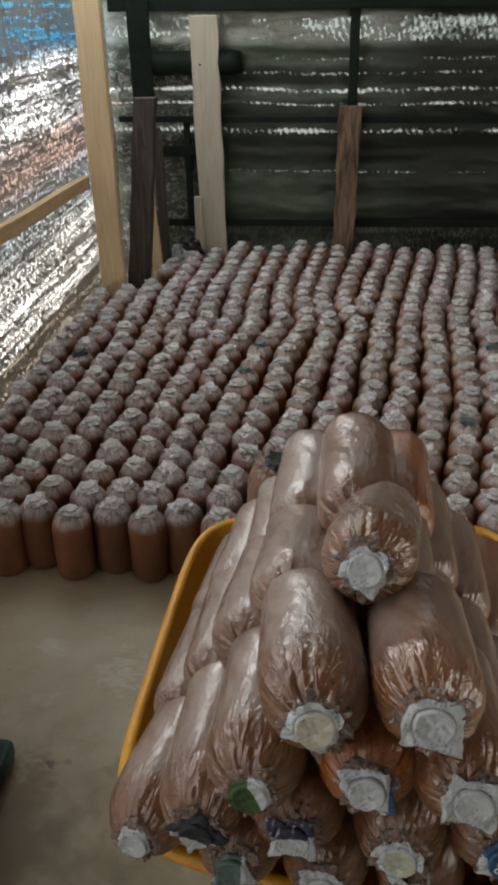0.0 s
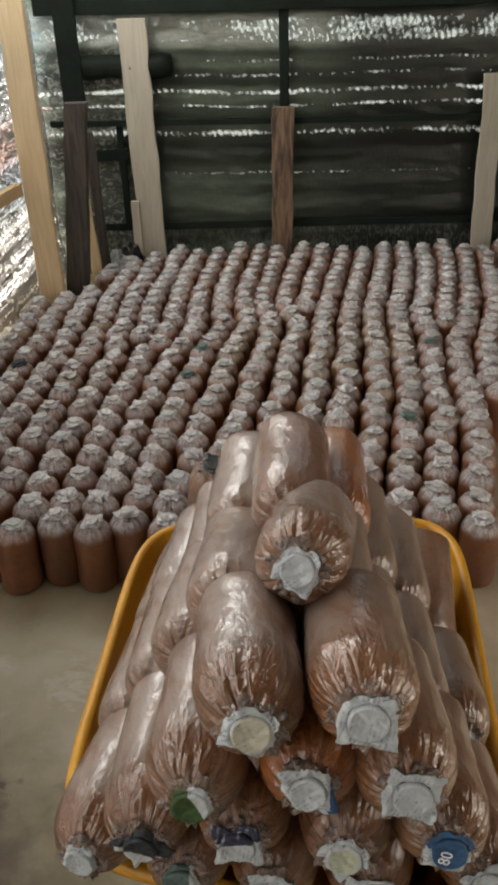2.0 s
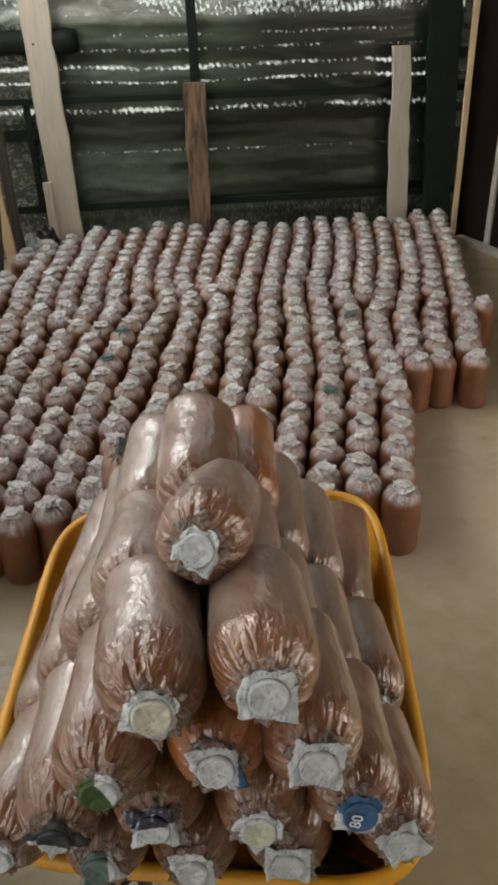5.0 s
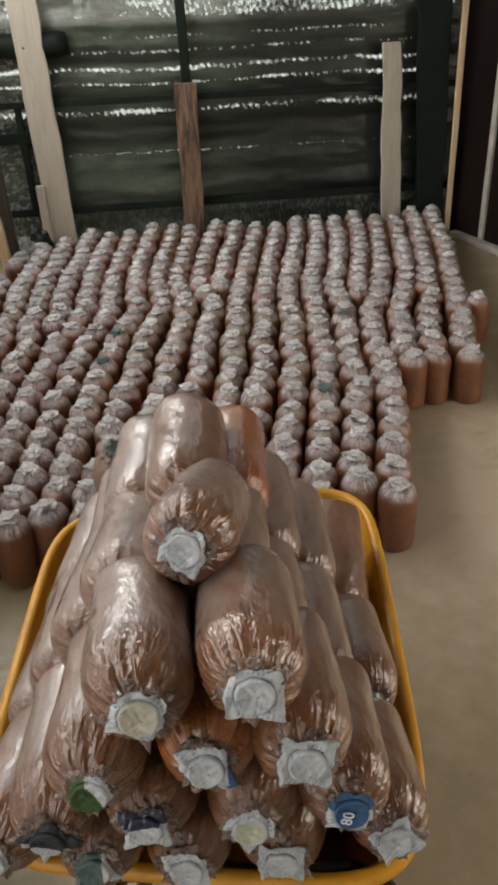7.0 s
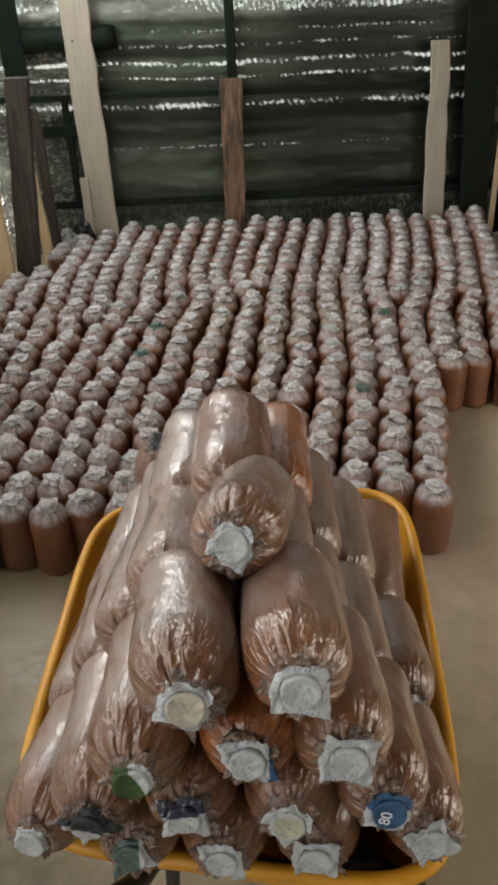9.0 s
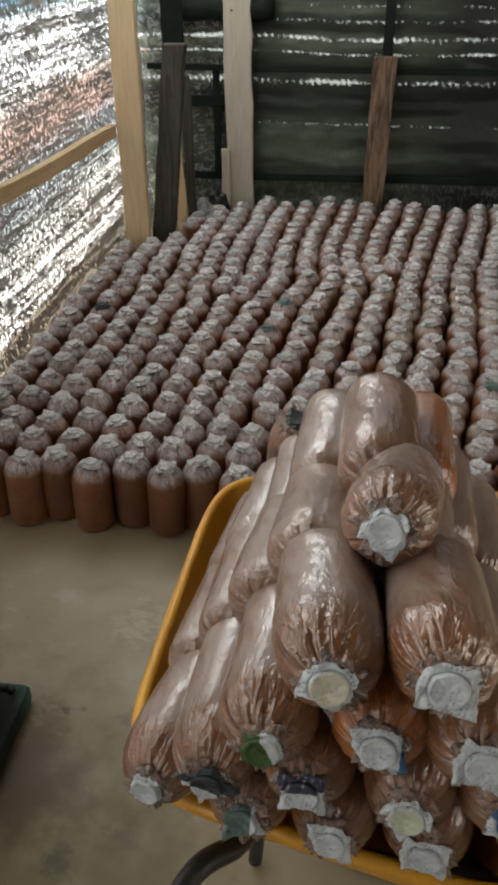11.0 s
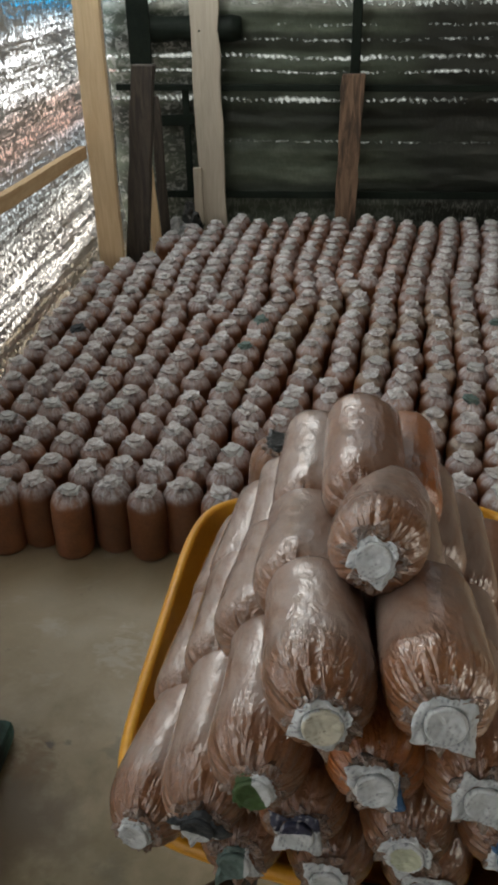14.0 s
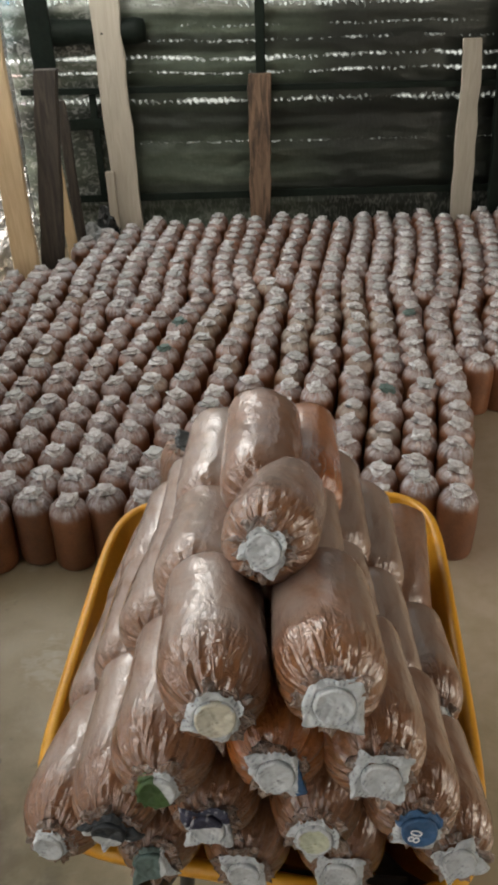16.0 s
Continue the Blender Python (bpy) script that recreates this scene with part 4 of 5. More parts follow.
def make_barrow():
    barrow = thing("wheelbarrow", "yellow wheelbarrow heaped with sawdust bags", "wheelbarrow", pose(0.21, 0.9, 0))
    inv = Matrix.Translation((-0.21, -0.9, 0))
    n = 96
    levels = [(0.0, 0.0), (0.014, 0.04), (0.034, 0.10), (0.060, 0.14), (0.10, 0.155)]
    verts, faces = [], []
    rings = [(i, d) for i, d in levels] + [(i + 0.005, d - 0.005) for i, d in reversed(levels)]
    for inset, drop in rings:
        verts += [inv @ rim_point(2 * math.pi * k / n, inset, drop) for k in range(n)]
    for r in range(len(rings) - 1):
        for k in range(n):
            k2 = (k + 1) % n
            faces.append((r * n + k, r * n + k2, (r + 1) * n + k2, (r + 1) * n + k))
    L = len(levels)
    faces.append(tuple((L - 1) * n + k for k in range(n - 1, -1, -1)))
    faces.append(tuple(L * n + k for k in range(n)))
    tray = part("tray", mesh_of("tray", verts, faces, M_YELLOW), barrow, "yellow plastic tray")
    v, f = tube_data([inv @ rim_point(2 * math.pi * k / n, -0.004, 0.002) for k in range(n)], 0.0105, 10, True)
    part("rim", mesh_of("rim", v, f, M_YELLOW), tray)
    for side in (-1, 1):
        pts = smooth_path([(side * 0.27, -0.95, 0.60), (side * 0.255, -0.62, 0.505), (side * 0.205, -0.375, 0.460), (side * 0.147, -0.292, 0.425), (side * 0.13, -0.15, 0.315), (side * 0.13, 0.1, 0.295), (side * 0.09, 0.5, 0.24), (side * 0.06, 0.66, 0.19)])
        v, f = tube_data(pts, 0.015, 12)
        part("frame_tube", mesh_of("frame_tube", v, f, M_STEEL), barrow, "black steel tube")
    v, f = tube_data(smooth_path([(-0.15, -0.285, 0.448), (0.0, -0.305, 0.452), (0.16, -0.32, 0.452)], 5), 0.009, 10)
    part("cross_tube", mesh_of("cross_tube", v, f, M_STEEL), barrow, "black steel tube")
    v, f = tube_data(smooth_path([(-0.15, -0.10, 0.012), (-0.14, -0.08, 0.15), (-0.12, -0.06, 0.268), (0.12, -0.06, 0.268), (0.14, -0.08, 0.15), (0.15, -0.10, 0.012)], 7), 0.013, 12)
    part("leg_loop", mesh_of("leg_loop", v, f, M_STEEL), barrow, "black bent steel leg")
    v, f = tube_data([(-0.085, 0.66, 0.19), (0.085, 0.66, 0.19)], 0.009, 10)
    part("axle", mesh_of("axle", v, f, M_STEEL), barrow)
    prof = [(0.115, -0.03), (0.155, -0.036), (0.182, -0.022), (0.19, 0.0), (0.182, 0.022), (0.155, 0.036), (0.115, 0.03)]
    v, f = lathe(prof, 36)
    turn = pose(0, 0.66, 0.19, 0, 90, 0)
    wheel = part("tyre", mesh_of("tyre", [turn @ Vector(q) for q in v], f, M_RUBBER), barrow, "black rubber tyre")
    v, f = lathe([(0.02, -0.045), (0.03, -0.02), (0.116, -0.022), (0.116, 0.022), (0.03, 0.02), (0.02, 0.045)], 28)
    part("rim_disc", mesh_of("rim_disc", [turn @ Vector(q) for q in v], f, M_STEEL), wheel)
    return barrow


make_barrow()


# ---- the load of bags ----
def load_meshes(seed, H=0.198, R=0.0515, full=False):
    """One filled bag of the load, standing on its base: body with pleated shoulder, neck ring."""
    rng = random.Random(seed)
    ph, ph2, n = rng.uniform(0, 6.28), rng.uniform(0, 6.28), rng.choice((13, 15, 17))
    segs = 96
    rise = 0.040 if full else 0.066
    low = [(0.40 * R, 0.003), (0.86 * R, 0.000), (0.955 * R, 0.003), (0.99 * R, 0.009), (R, 0.018)] + [(R, 0.018 + (H - rise - 0.028) * i / 9) for i in range(1, 10)]
    top = [(max(0.021, R * math.cos(t) ** 0.72), H - rise + rise * math.sin(t) ** 0.9) for t in (0.16, 0.34, 0.52, 0.70, 0.86, 1.02, 1.16, 1.28, 1.40, 1.52)]
    side = rng.uniform(0, 6.28)

    def shape(r, z, a, i):
        k = max(0.0, (i - len(low) + 1) / 10)
        k = k ** 0.7 * (1.0 if k < 0.9 else 0.5)
        c = math.cos(n * a + ph + 1.3 * math.sin(2 * a + ph2)) * 0.5 + noise.noise((math.cos(a) * 6 + seed, math.sin(a) * 6, z * 22)) * 1.5
        r *= 1 + 0.020 * math.sin(2 * a + ph) + 0.012 * math.sin(3 * a + ph2 + 25 * z) + 0.05 * noise.noise((math.cos(a) * 1.2 + seed, math.sin(a) * 1.2, z * 9))
        # the bottom seam, folded over to one side
        foot = max(0.0, 1 - z / 0.035)
        r *= 1 + foot * (0.05 * math.cos(2 * (a - side)) + 0.03 * noise.noise((math.cos(a) * 4 + seed, math.sin(a) * 4, 7.0)))
        return r * (1 + 0.016 * k * c), z + 0.0016 * k * c

    b = mesh_of("load_body", *lathe(low + top, segs, shape), M_LOAD_PLAIN if full else M_LOAD)
    r = mesh_of("load_ring", *lathe([(0.0138, H - 0.004), (0.0158, H - 0.003), (0.0154, H + 0.003), (0.0146, H + 0.0038), (0.0130, H + 0.0038)], 28), M_RING)
    return b, r, H


def paper_cover(seed, H, half=0.027, round_=False):
    """A torn square of paper stretched over the neck ring and tied below it, its corners sticking out."""
    rng = random.Random(seed)
    ph = rng.uniform(0, 1.57)
    segs, rows = 72, 26
    cut = [rng.choice((-0.35, -0.1, 0.1, 0.9)) for _ in range(4)]
    lift = [rng.uniform(-0.5, 1.0) for _ in range(4)]
    verts, faces = [(0, 0, H + 0.0052)], []
    for i in range(1, rows + 1):
        t = i / rows
        for k in range(segs):
            a = 2 * math.pi * k / segs
            q = (a - ph) % 6.2832
            square = min(1.0 / max(abs(math.cos(q)), abs(math.sin(q)), 0.5), 1.414)
            corner = (square - 1.0) / 0.414
            quarter = int(q / 1.5708) % 4
            reach = half * (1 + (0 if round_ else (square - 1.0) * (1.25 - cut[quarter])))
            reach *= 1 + 0.22 * noise.noise((math.cos(a) * 1.6 + seed, math.sin(a) * 1.6, 0.5)) + 0.07 * noise.noise((math.cos(a) * 8 + seed, math.sin(a) * 8, 2.5))
            mouth = 0.0163 + 0.0009 * noise.noise((math.cos(a) * 1.3 + seed, math.sin(a) * 1.3, 7.5))
            crinkle = noise.noise((math.cos(a) * 3.5 + seed, math.sin(a) * 3.5, t * 4))
            if t < 0.42:
                # over the ring's mouth, a little slack in the middle
                r = mouth * t / 0.42
                z = H + 0.0052 + 0.0016 * (t / 0.42) ** 4 + 0.0014 * noise.noise((r * 180 * math.cos(a), r * 180 * math.sin(a), seed))
            elif t < 0.58:
                # down the ring's side to the tie
                f = (t - 0.42) / 0.16
                r = mouth + 0.0016 * math.sin(f * 3.14) - 0.0004 * f
                z = H + 0.0068 - 0.0085 * f
            else:
                # the loose skirt
                f = (t - 0.58) / 0.42
                r = mouth - 0.0004 + f * (max(reach, mouth + 0.0022) - mouth + 0.0004)
                z = H - 0.0017 + 0.0050 * math.sin(min(1.0, f * 2.2) * 1.57) + f * (0.007 * lift[quarter] * corner + 0.0065 * crinkle) - 0.004 * f * f
            verts.append((r * math.cos(a), r * math.sin(a), z))
    for k in range(segs):
        faces.append((0, 1 + k, 1 + (k + 1) % segs))
    for i in range(rows - 1):
        for k in range(segs):
            k2 = (k + 1) % segs
            a = 1 + i * segs
            faces.append((a + k, a + segs + k, a + segs + k2, a + k2))
    return thickened("paper_cover", verts, faces, M_PAPER, 0.0005)


LOAD = [load_meshes(60 + i) for i in range(6)]
PLAIN = [load_meshes(160 + i, 0.221, 0.0515, True) for i in range(6)]
LOAD_ORANGE = LOAD[4][0].copy()
LOAD_ORANGE.materials[0] = M_LOAD_ORANGE
CLEAR, ORANGE = PLAIN[1][0].copy(), PLAIN[2][0].copy()
CLEAR.materials[0], ORANGE.materials[0] = M_LOAD_CLEAR, M_LOAD_ORANGE
COVERS = [paper_cover(80 + i, 0.198, 0.0212 + 0.0016 * (i % 3)) for i in range(8)]


def film_collar(seed, H=0.198):
    """The bag's film, bunched and torn round the neck ring."""
    segs, rows = 56, 7
    verts, faces = [], []
    for i in range(rows):
        t = i / (rows - 1)
        for k in range(segs):
            a = 2 * math.pi * k / segs
            c, s = math.cos(a), math.sin(a)
            w = noise.noise((c * 2.2 + seed, s * 2.2, 1.0))
            j = noise.noise((c * 7 + seed, s * 7, t * 2.0))
            r = 0.0165 + t * (0.0135 + 0.015 * w + 0.009 * j)
            z = H - 0.005 + 0.0055 * t * (1 - t) * 3 + 0.011 * t * j - 0.0015 * t + 0.004 * t * max(0.0, w)
            verts.append((r * c, r * s, z))
    for i in range(rows - 1):
        for k in range(segs):
            k2 = (k + 1) % segs
            faces.append((i * segs + k, (i + 1) * segs + k, (i + 1) * segs + k2, i * segs + k2))
    return thickened("film_collar", verts, faces, M_COLLAR, 0.0005)


COLLARS = [film_collar(120 + 7 * i) for i in range(6)]

# the neck's place, the base's place, roll, cover
STACK = [
    # the ends that face the handles, from the top down
    (0.204, 0.645, 0.935, 0.236, 0.830, 0.862, 40, "paper"),
    (0.158, 0.498, 0.883, 0.152, 0.685, 0.842, 20, "cream"), (0.256, 0.500, 0.892, 0.264, 0.685, 0.842, 75, "paper"),
    (0.100, 0.503, 0.777, 0.112, 0.690, 0.757, 10, "green"), (0.208, 0.508, 0.787, 0.222, 0.690, 0.750, 35, "paper_blue_edge"), (0.300, 0.495, 0.797, 0.304, 0.680, 0.752, 60, "paper"),
    (0.040, 0.528, 0.672, 0.055, 0.710, 0.672, 50, "dark"), (0.140, 0.522, 0.684, 0.160, 0.700, 0.655, 80, "dark_half"), (0.245, 0.508, 0.684, 0.270, 0.690, 0.650, 15, "greenish"), (0.346, 0.506, 0.696, 0.356, 0.690, 0.656, 33, "blue"),
    (-0.040, 0.562, 0.592, 0.003, 0.745, 0.572, 5, "round"), (0.076, 0.532, 0.603, 0.095, 0.715, 0.570, 60, "teal_half"), (0.173, 0.530, 0.582, 0.195, 0.715, 0.555, 28, "paper"), (0.277, 0.530, 0.575, 0.305, 0.715, 0.550, 70, "paper"), (0.404, 0.530, 0.592, 0.412, 0.715, 0.540, 44, "paper"),
    # the second row of bags
    (0.206, 0.815, 0.878, 0.216, 1.015, 0.864, 0, "clear"),
    (0.135, 0.700, 0.842, 0.142, 0.885, 0.795, 0, "none"), (0.246, 0.700, 0.818, 0.256, 0.885, 0.796, 0, "none"),
    (0.086, 0.705, 0.765, 0.103, 0.890, 0.728, 0, "none"), (0.292, 0.695, 0.748, 0.300, 0.885, 0.705, 0, "none"), (0.19, 0.70, 0.74, 0.20, 0.89, 0.70, 0, "none"),
    (0.043, 0.725, 0.682, 0.055, 0.905, 0.658, 0, "none"), (0.345, 0.705, 0.665, 0.353, 0.895, 0.642, 0, "none"), (0.16, 0.71, 0.65, 0.17, 0.9, 0.63, 0, "none"), (0.25, 0.71, 0.65, 0.26, 0.9, 0.63, 0, "none"),
    (-0.010, 0.755, 0.578, 0.012, 0.935, 0.556, 0, "none"), (0.421, 0.720, 0.575, 0.426, 0.905, 0.545, 20, "paper"), (0.1, 0.73, 0.56, 0.11, 0.92, 0.54, 0, "none"), (0.21, 0.73, 0.56, 0.22, 0.92, 0.54, 0, "none"), (0.31, 0.73, 0.56, 0.32, 0.92, 0.54, 0, "none"),
    # the third
    (0.145, 0.880, 0.812, 0.155, 1.070, 0.800, 0, "none"), (0.264, 0.890, 0.806, 0.276, 1.085, 0.800, 0, "orange"),
    (0.104, 0.890, 0.722, 0.117, 1.075, 0.716, 0, "none"), (0.306, 0.885, 0.718, 0.318, 1.070, 0.712, 0, "none"), (0.205, 0.89, 0.74, 0.215, 1.08, 0.72, 0, "none"),
    (0.050, 0.905, 0.662, 0.075, 1.085, 0.655, 0, "none"), (0.358, 0.895, 0.655, 0.368, 1.085, 0.650, 0, "none"), (0.17, 0.9, 0.64, 0.18, 1.09, 0.63, 0, "none"), (0.26, 0.9, 0.64, 0.27, 1.09, 0.63, 0, "none"),
    (0.012, 0.945, 0.570, 0.040, 1.125, 0.560, 0, "none"), (0.12, 0.93, 0.54, 0.13, 1.12, 0.53, 0, "none"), (0.24, 0.93, 0.54, 0.25, 1.12, 0.53, 0, "none"), (0.36, 0.93, 0.55, 0.37, 1.12, 0.54, 0, "none"),
    # loose ones at the front of the tray
    (0.440, 1.000, 0.478, 0.462, 1.190, 0.540, 0, "clear"), (0.092, 1.165, 0.735, 0.082, 1.205, 0.545, 0, "black"),
    (0.20, 1.135, 0.62, 0.21, 1.30, 0.52, 0, "none"), (0.32, 1.135, 0.61, 0.33, 1.30, 0.52, 0, "none"),
    (0.10, 1.14, 0.47, 0.11, 1.32, 0.44, 0, "none"), (0.24, 1.14, 0.46, 0.25, 1.32, 0.43, 0, "none"), (0.37, 1.14, 0.46, 0.38, 1.32, 0.43, 0, "none"),
    # the lowest, on the floor of the tray
    (0.06, 0.70, 0.452, 0.07, 0.89, 0.42, 0, "none"), (0.18, 0.69, 0.452, 0.19, 0.89, 0.42, 0, "none"), (0.30, 0.69, 0.452, 0.31, 0.89, 0.42, 0, "none"), (0.41, 0.70, 0.452, 0.42, 0.89, 0.42, 0, "none"),
    (0.05, 0.92, 0.42, 0.06, 1.11, 0.40, 0, "none"), (0.17, 0.92, 0.42, 0.18, 1.11, 0.40, 0, "none"), (0.29, 0.92, 0.42, 0.30, 1.11, 0.40, 0, "none"), (0.41, 0.92, 0.42, 0.42, 1.11, 0.40, 0, "none"),
]
COVER_LABEL = {"paper": "torn newsprint", "green": "green and white printed paper", "dark": "dark printed paper", "dark_half": "half navy, half white paper", "teal_half": "teal and white printed paper", "cream": "yellowed paper with a white edge",
               "blue": "blue printed paper", "greenish": "pale greenish paper", "round": "round grey paper", "black": "black plastic cap", "paper_blue_edge": "newsprint with a blue edge"}


def load_bag(i, x, y, z, bx, by, bz, roll, cover):
    bare = cover in ("none", "clear", "orange")
    b, r, H = (PLAIN if bare else LOAD)[i % len(LOAD)]
    axis = (Vector((x, y, z)) - Vector((bx, by, bz))).normalized()
    at = Matrix.Translation(Vector((x, y, z)) + axis * (H - 0.200)) @ axis.to_track_quat("Z", "Y").to_matrix().to_4x4() @ pose(0, 0, -H, 0, 0, roll)
    bag = thing("sawdust_bag", "sawdust bag in shiny film " + ("full of orange sawdust, newsprint on top" if cover == "paper_blue_edge" else "with paper over its neck" if not bare else {"none": "lying in the heap", "clear": "clear and tight, dark sawdust within", "orange": "full of orange sawdust"}[cover]),
                "mushroom bag", at, "bags heaped in the wheelbarrow")
    part("body", {"paper_blue_edge": LOAD_ORANGE, "clear": CLEAR, "orange": ORANGE}.get(cover, b), bag)
    part("neck_ring", r, bag)
    if bare:
        return bag
    part("film_collar", COLLARS[i % len(COLLARS)], bag, "crumpled shiny film round the neck")
    me = COVERS[i % len(COVERS)] if cover not in ("round", "green") else paper_cover(99, 0.198, 0.0222, True)
    if cover not in ("paper", "round"):
        me = me.copy()
        second = {"green": M_PAPER_GREEN, "dark": M_PAPER_DARK, "dark_half": M_PAPER_NAVY, "teal_half": M_PAPER_TEAL, "cream": M_PAPER_CREAM, "blue": M_PAPER_BLUE, "black": M_BLACKFILM, "greenish": M_PAPER_OLIVE, "paper_blue_edge": M_PAPER_BLUE}[cover]
        me.materials.append(second)
        ang = radians(-roll)
        for p in me.polygons:
            # across and up in the bag's own turned axes
            u = p.center.x * math.cos(ang) + p.center.y * math.sin(ang)
            w = -p.center.x * math.sin(ang) + p.center.y * math.cos(ang)
            hit = {"green": u + 0.5 * w < 0.007, "dark": -0.006 < w + 0.3 * u, "dark_half": w - 0.2 * u > 0.004, "teal_half": u < 0.010, "cream": p.center.xy.length < 0.0172, "blue": p.center.xy.length < 0.0172 or w > 0.004, "black": True,
                   "greenish": p.center.xy.length < 0.0145, "paper_blue_edge": u > 0.020}[cover]
            p.material_index = 1 if hit else 0
    part("paper_cover", me, bag, COVER_LABEL[cover])
    return bag


M_PAPER_OLIVE = paper_material("olive_print", (0.50, 0.52, 0.38), (0.2, 0.24, 0.14), 0.6)
for i, row in enumerate(STACK):
    last = load_bag(i, *row)
    if row[-1] == "blue":
        blue_bag, blue_roll = last, row[6]

# figures on the blue paper
cu = bpy.data.curves.new("figures", "FONT")
cu.body, cu.size, cu.align_x, cu.align_y, cu.extrude = "80", 0.0165, "CENTER", "CENTER", 0.0002
tmp = bpy.data.objects.new("figures", cu)
scene.collection.objects.link(tmp)
figures = bpy.data.meshes.new_from_object(tmp.evaluated_get(bpy.context.evaluated_depsgraph_get()))
bpy.data.objects.remove(tmp)
ob = part("figures", figures, blue_bag, "white printed figures", M_WHITE)
ob.matrix_basis = pose(0, 0, 0, 0, 0, -blue_roll) @ pose(-0.004, -0.002, 0.2054, 0, 0, 75)


# ---- the machine by the foil wall ----
def make_press():
    press = thing("hand_press", "heavy black iron press with a drum on a green base", "machine", pose(-0.612, 0.95, 0))

    def tilted(bm):
        for v in bm.verts:
            v.co.x += 0.09 * max(0.0, v.co.z - 0.05)
        return bm

    bm = bmesh.new()
    block(bm, (-0.17, -0.19, 0.0), (0.142, 0.150, 0.055), 0.016)
    part("base", bm, press, "worn green enamelled base", M_GREEN)
    d = Vector((-0.009, -0.017, 0))
    v, f = lathe([(0.098, 0.055), (0.106, 0.07), (0.107, 0.232), (0.113, 0.240), (0.112, 0.250), (0.105, 0.249), (0.101, 0.236), (0.098, 0.12), (0.01, 0.118)], 48)
    part("drum", mesh_of("drum", [Vector(q) + d for q in v], f, M_IRON), press, "open black drum")
    v, f = lathe([(0.048, 0.213), (0.054, 0.216), (0.054, 0.232), (0.051, 0.236), (0.030, 0.238), (0.022, 0.240), (0.020, 0.256), (0.012, 0.262)], 40)
    plunger = part("plunger", mesh_of("plunger", [Vector(q) + d + Vector((0.018, 0.038, 0)) for q in v], f, M_RUST), press, "rusty brown plunger")
    v, f = lathe([(0.012, 0.119), (0.012, 0.216)], 16)
    part("shaft", mesh_of("shaft", [Vector(q) + d + Vector((0.018, 0.038, 0)) for q in v], f, M_IRON), plunger)
    v, f = tube_data([(0.040 + 0.014 * math.cos(a * 0.3142), 0.056 + 0.014 * math.sin(a * 0.3142), 0.243) for a in range(20)], 0.003, 8, True)
    part("ring", mesh_of("ring", v, f, M_RUST), plunger)

    def on_plane(s, z, c=(0.012, 0.0)):
        """A point of an upright plane facing the camera, s metres along it; the linkage is fitted to that view."""
        return Vector((c[0] + 0.78 * s, c[1] + 0.62 * s, z))

    v, f = tube_data([on_plane(*q) for q in ((0.042, 0.535), (0.028, 0.412))], [0.0115, 0.0095], 14)
    part("rod", mesh_of("rod", v, f, M_IRON), press)
    v, f = tube_data([on_plane(*q) for q in ((0.0285, 0.420), (0.028, 0.414), (0.026, 0.392), (0.023, 0.366), (0.022, 0.356), (0.020, 0.325), (0.012, 0.252))], [0.010, 0.0165, 0.0175, 0.0150, 0.0105, 0.0095, 0.011], 16)
    part("collar", mesh_of("collar", v, f, M_IRON), press)
    bm = bmesh.new()
    block(bm, (0.000, 0.078, 0.055), (0.052, 0.108, 0.455), 0.006)
    part("back_plate", tilted(bm), press, "", M_IRON)
    bm = bmesh.new()
    block(bm, (0.048, 0.088, 0.05), (0.077, 0.130, 0.490), 0.007)
    part("column", tilted(bm), press, "", M_IRON)
    bm = bmesh.new()
    block(bm, (0.046, 0.086, 0.486), (0.079, 0.132, 0.496), 0.003)
    part("column_cap", tilted(bm), press, "", M_IRON)
    arch = [on_plane(*q) for q in ((0.033, 0.520), (0.024, 0.560), (0.028, 0.596), (0.048, 0.629), (0.077, 0.642), (0.097, 0.616), (0.100, 0.566), (0.090, 0.505), (0.073, 0.466), (0.048, 0.447))]
    n = 6 * (len(arch) - 1) + 1
    girth = np.interp(np.linspace(0, 9, n), range(10), (0.017, 0.022, 0.021, 0.017, 0.0125, 0.0105, 0.0115, 0.014, 0.012, 0.008)).tolist()
    v, f = tube_data(smooth_path(arch, 6), girth, 16)
    part("lever", mesh_of("lever", v, f, M_IRON), press, "curved black iron lever")
    v, f = tube_data([on_plane(0.050, 0.556), on_plane(0.098, 0.543)], 0.0045, 8)
    part("link", mesh_of("link", v, f, M_IRON), press)
    hook = [on_plane(s_, z, (0.06, 0.10)) for s_, z in ((0.000, 0.520), (0.008, 0.543), (0.020, 0.557), (0.036, 0.553), (0.050, 0.528), (0.057, 0.488))]
    v, f = tube_data(smooth_path(hook, 6), 0.0085, 12)
    part("hook", mesh_of("hook", v, f, M_IRON), press)
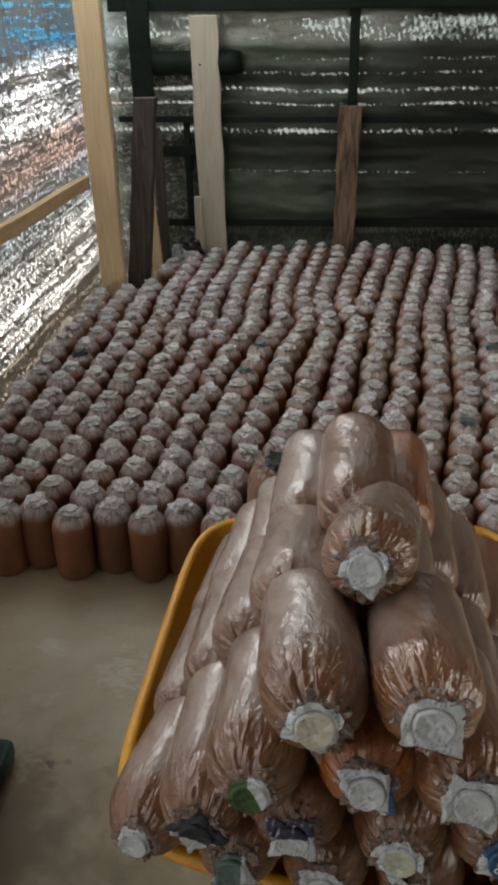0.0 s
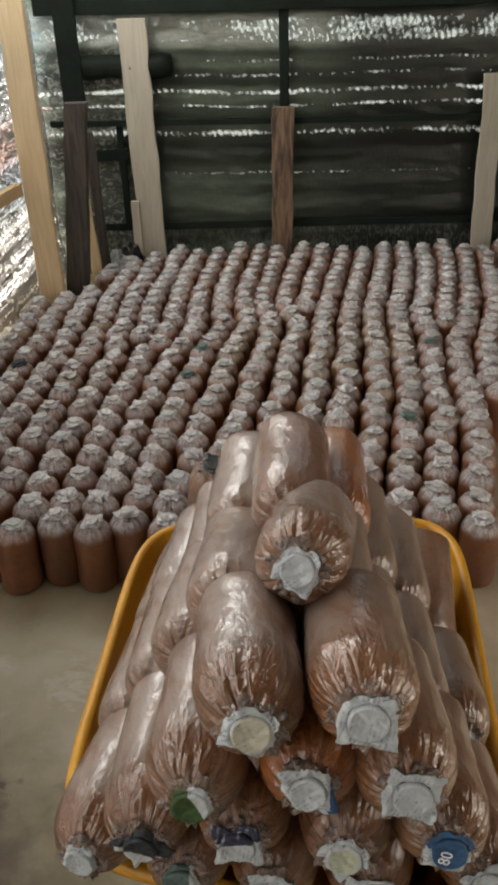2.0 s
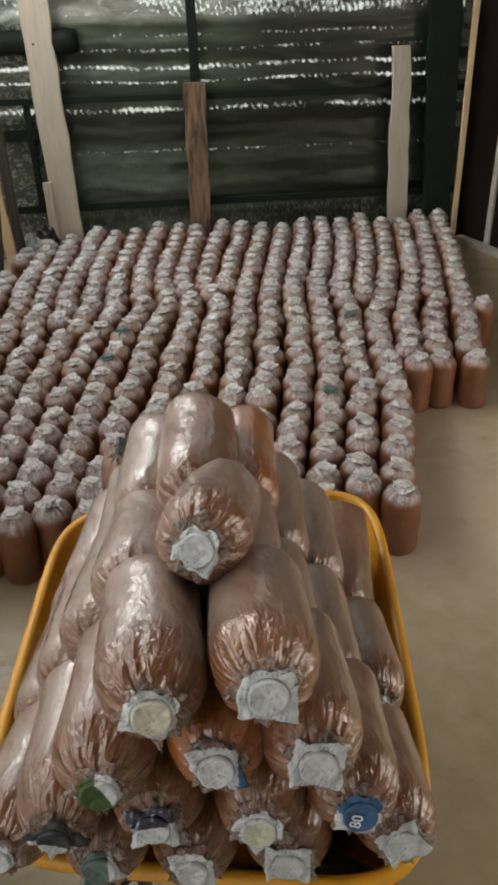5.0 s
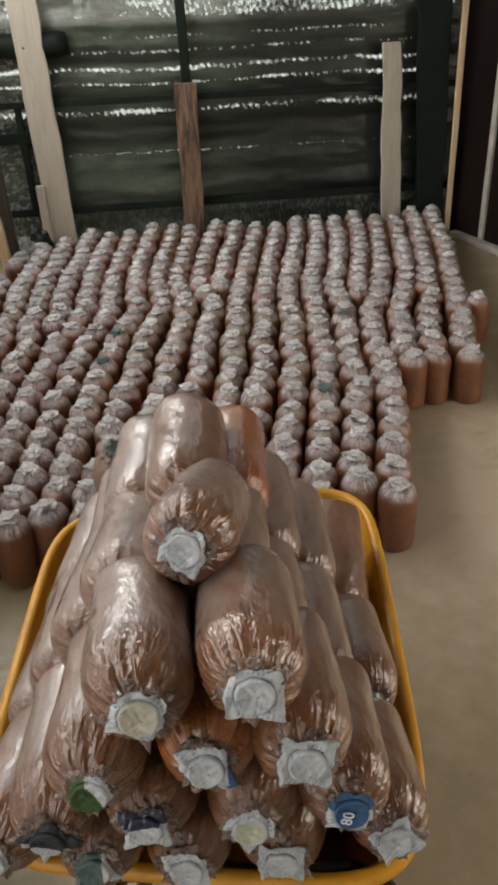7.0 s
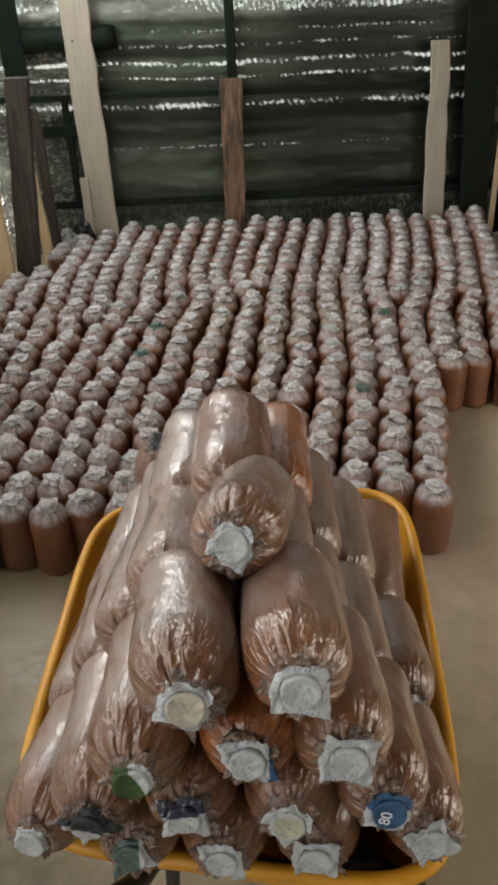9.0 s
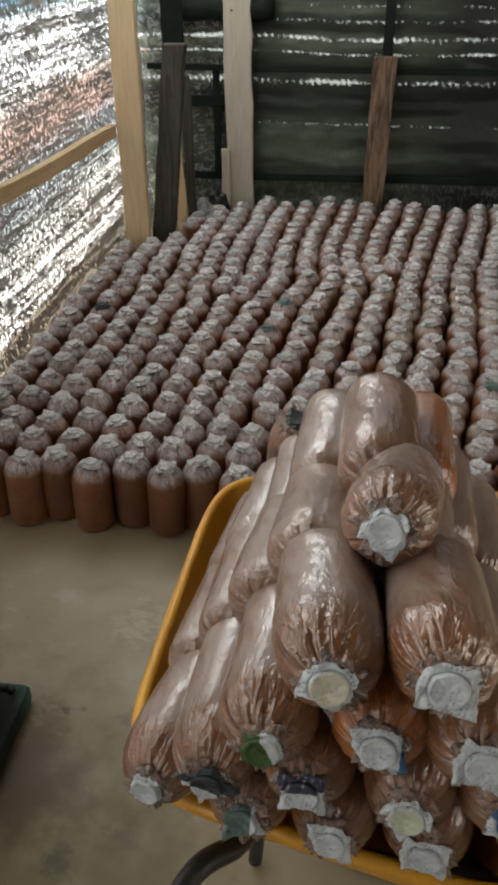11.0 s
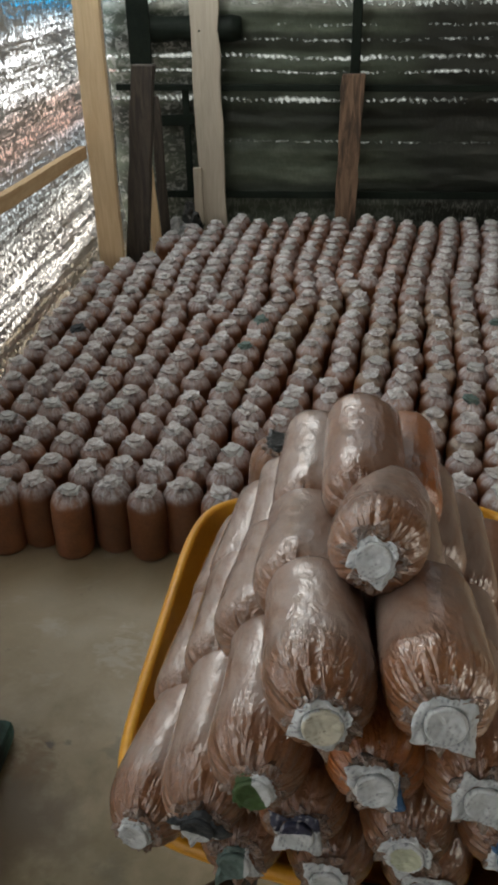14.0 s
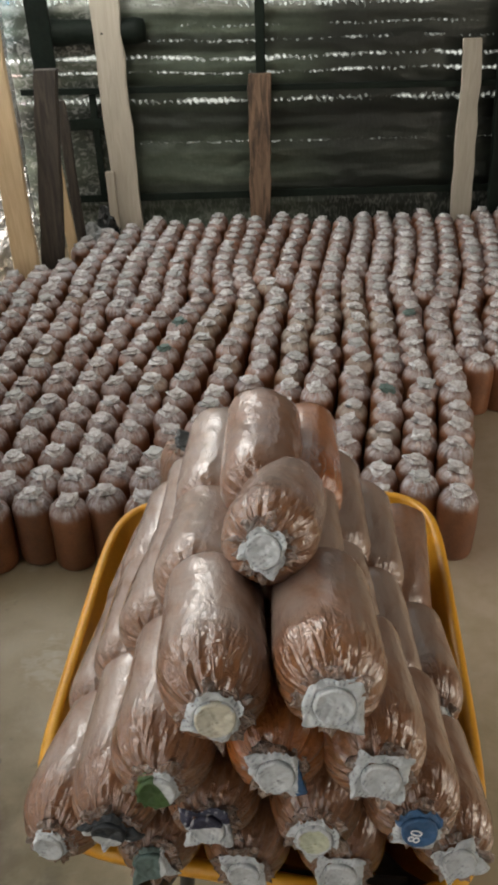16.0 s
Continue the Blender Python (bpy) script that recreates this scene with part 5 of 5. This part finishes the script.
    for s_, z in ((0.032, 0.528), (0.085, 0.500), (0.050, 0.449)):
        v, f = lathe([(0.009, -0.026), (0.014, -0.022), (0.014, 0.022), (0.009, 0.026)], 14)
        turn = Matrix.Translation(on_plane(s_, z)) @ pose(0, 0, 0, 90, 0, 38)
        part("pivot", mesh_of("pivot", [turn @ Vector(q) for q in v], f, M_IRON), press)
    v, f = tube_data(smooth_path([on_plane(0.073, 0.470), (0.055, 0.072, 0.44), (0.045, 0.088, 0.40)], 4), 0.012, 10)
    part("brace", mesh_of("brace", v, f, M_IRON), press)
    bm = bmesh.new()
    block(bm, (0.040, 0.040, 0.050), (0.085, 0.110, 0.215), 0.010)
    part("rib", tilted(bm), press, "", M_IRON)
    for x, y in ((0.108, 0.125), (0.090, 0.130), (0.110, -0.16)):
        v, f = lathe([(0.009, 0.053), (0.009, 0.060), (0.005, 0.063)], 6)
        part("bolt", mesh_of("bolt", [Vector(q) + Vector((x, y, 0)) for q in v], f, M_IRON), press)


make_press()
bm = bmesh.new()
block(bm, (-0.11, -0.16, 0), (0.11, 0.16, 0.07), 0.026)
solo("board_box", bm, M_BOARD, "low buff board box on the floor by the press", "box", at=pose(-0.572, 0.588, 0, 0, 0, 10))


# ---- scraps ----
def scrap(name, at, size, material, label, seed):
    bm = bmesh.new()
    bmesh.ops.create_icosphere(bm, subdivisions=3, radius=1)
    for v in bm.verts:
        n = noise.noise(v.co * 1.6 + Vector((seed, 0, 0))) * 0.5 + noise.noise(v.co * 4.5 + Vector((seed, 3, 0))) * 0.35
        v.co = Vector((v.co.x * size[0], v.co.y * size[1], v.co.z * size[2])) * (1 + n)
    low = min(v.co.z for v in bm.verts)
    for v in bm.verts:
        v.co.z -= low
    return solo(name, bm, material, label, "scrap", at=at)


scrap("plastic_scrap", pose(-0.650, 4.36, 0.0), (0.085, 0.055, 0.085), M_SCRAP, "crumpled grey plastic bag heaped in the corner", 1.0)
scrap("plastic_scrap", pose(-0.560, 4.32, 0.0), (0.060, 0.040, 0.075), M_SCRAP, "torn grey plastic heaped in the corner", 5.0)
scrap("plastic_scrap", pose(-0.570, 4.42, 0.0), (0.06, 0.03, 0.11), M_BLACKFILM, "crumpled black plastic in the corner", 8.0)
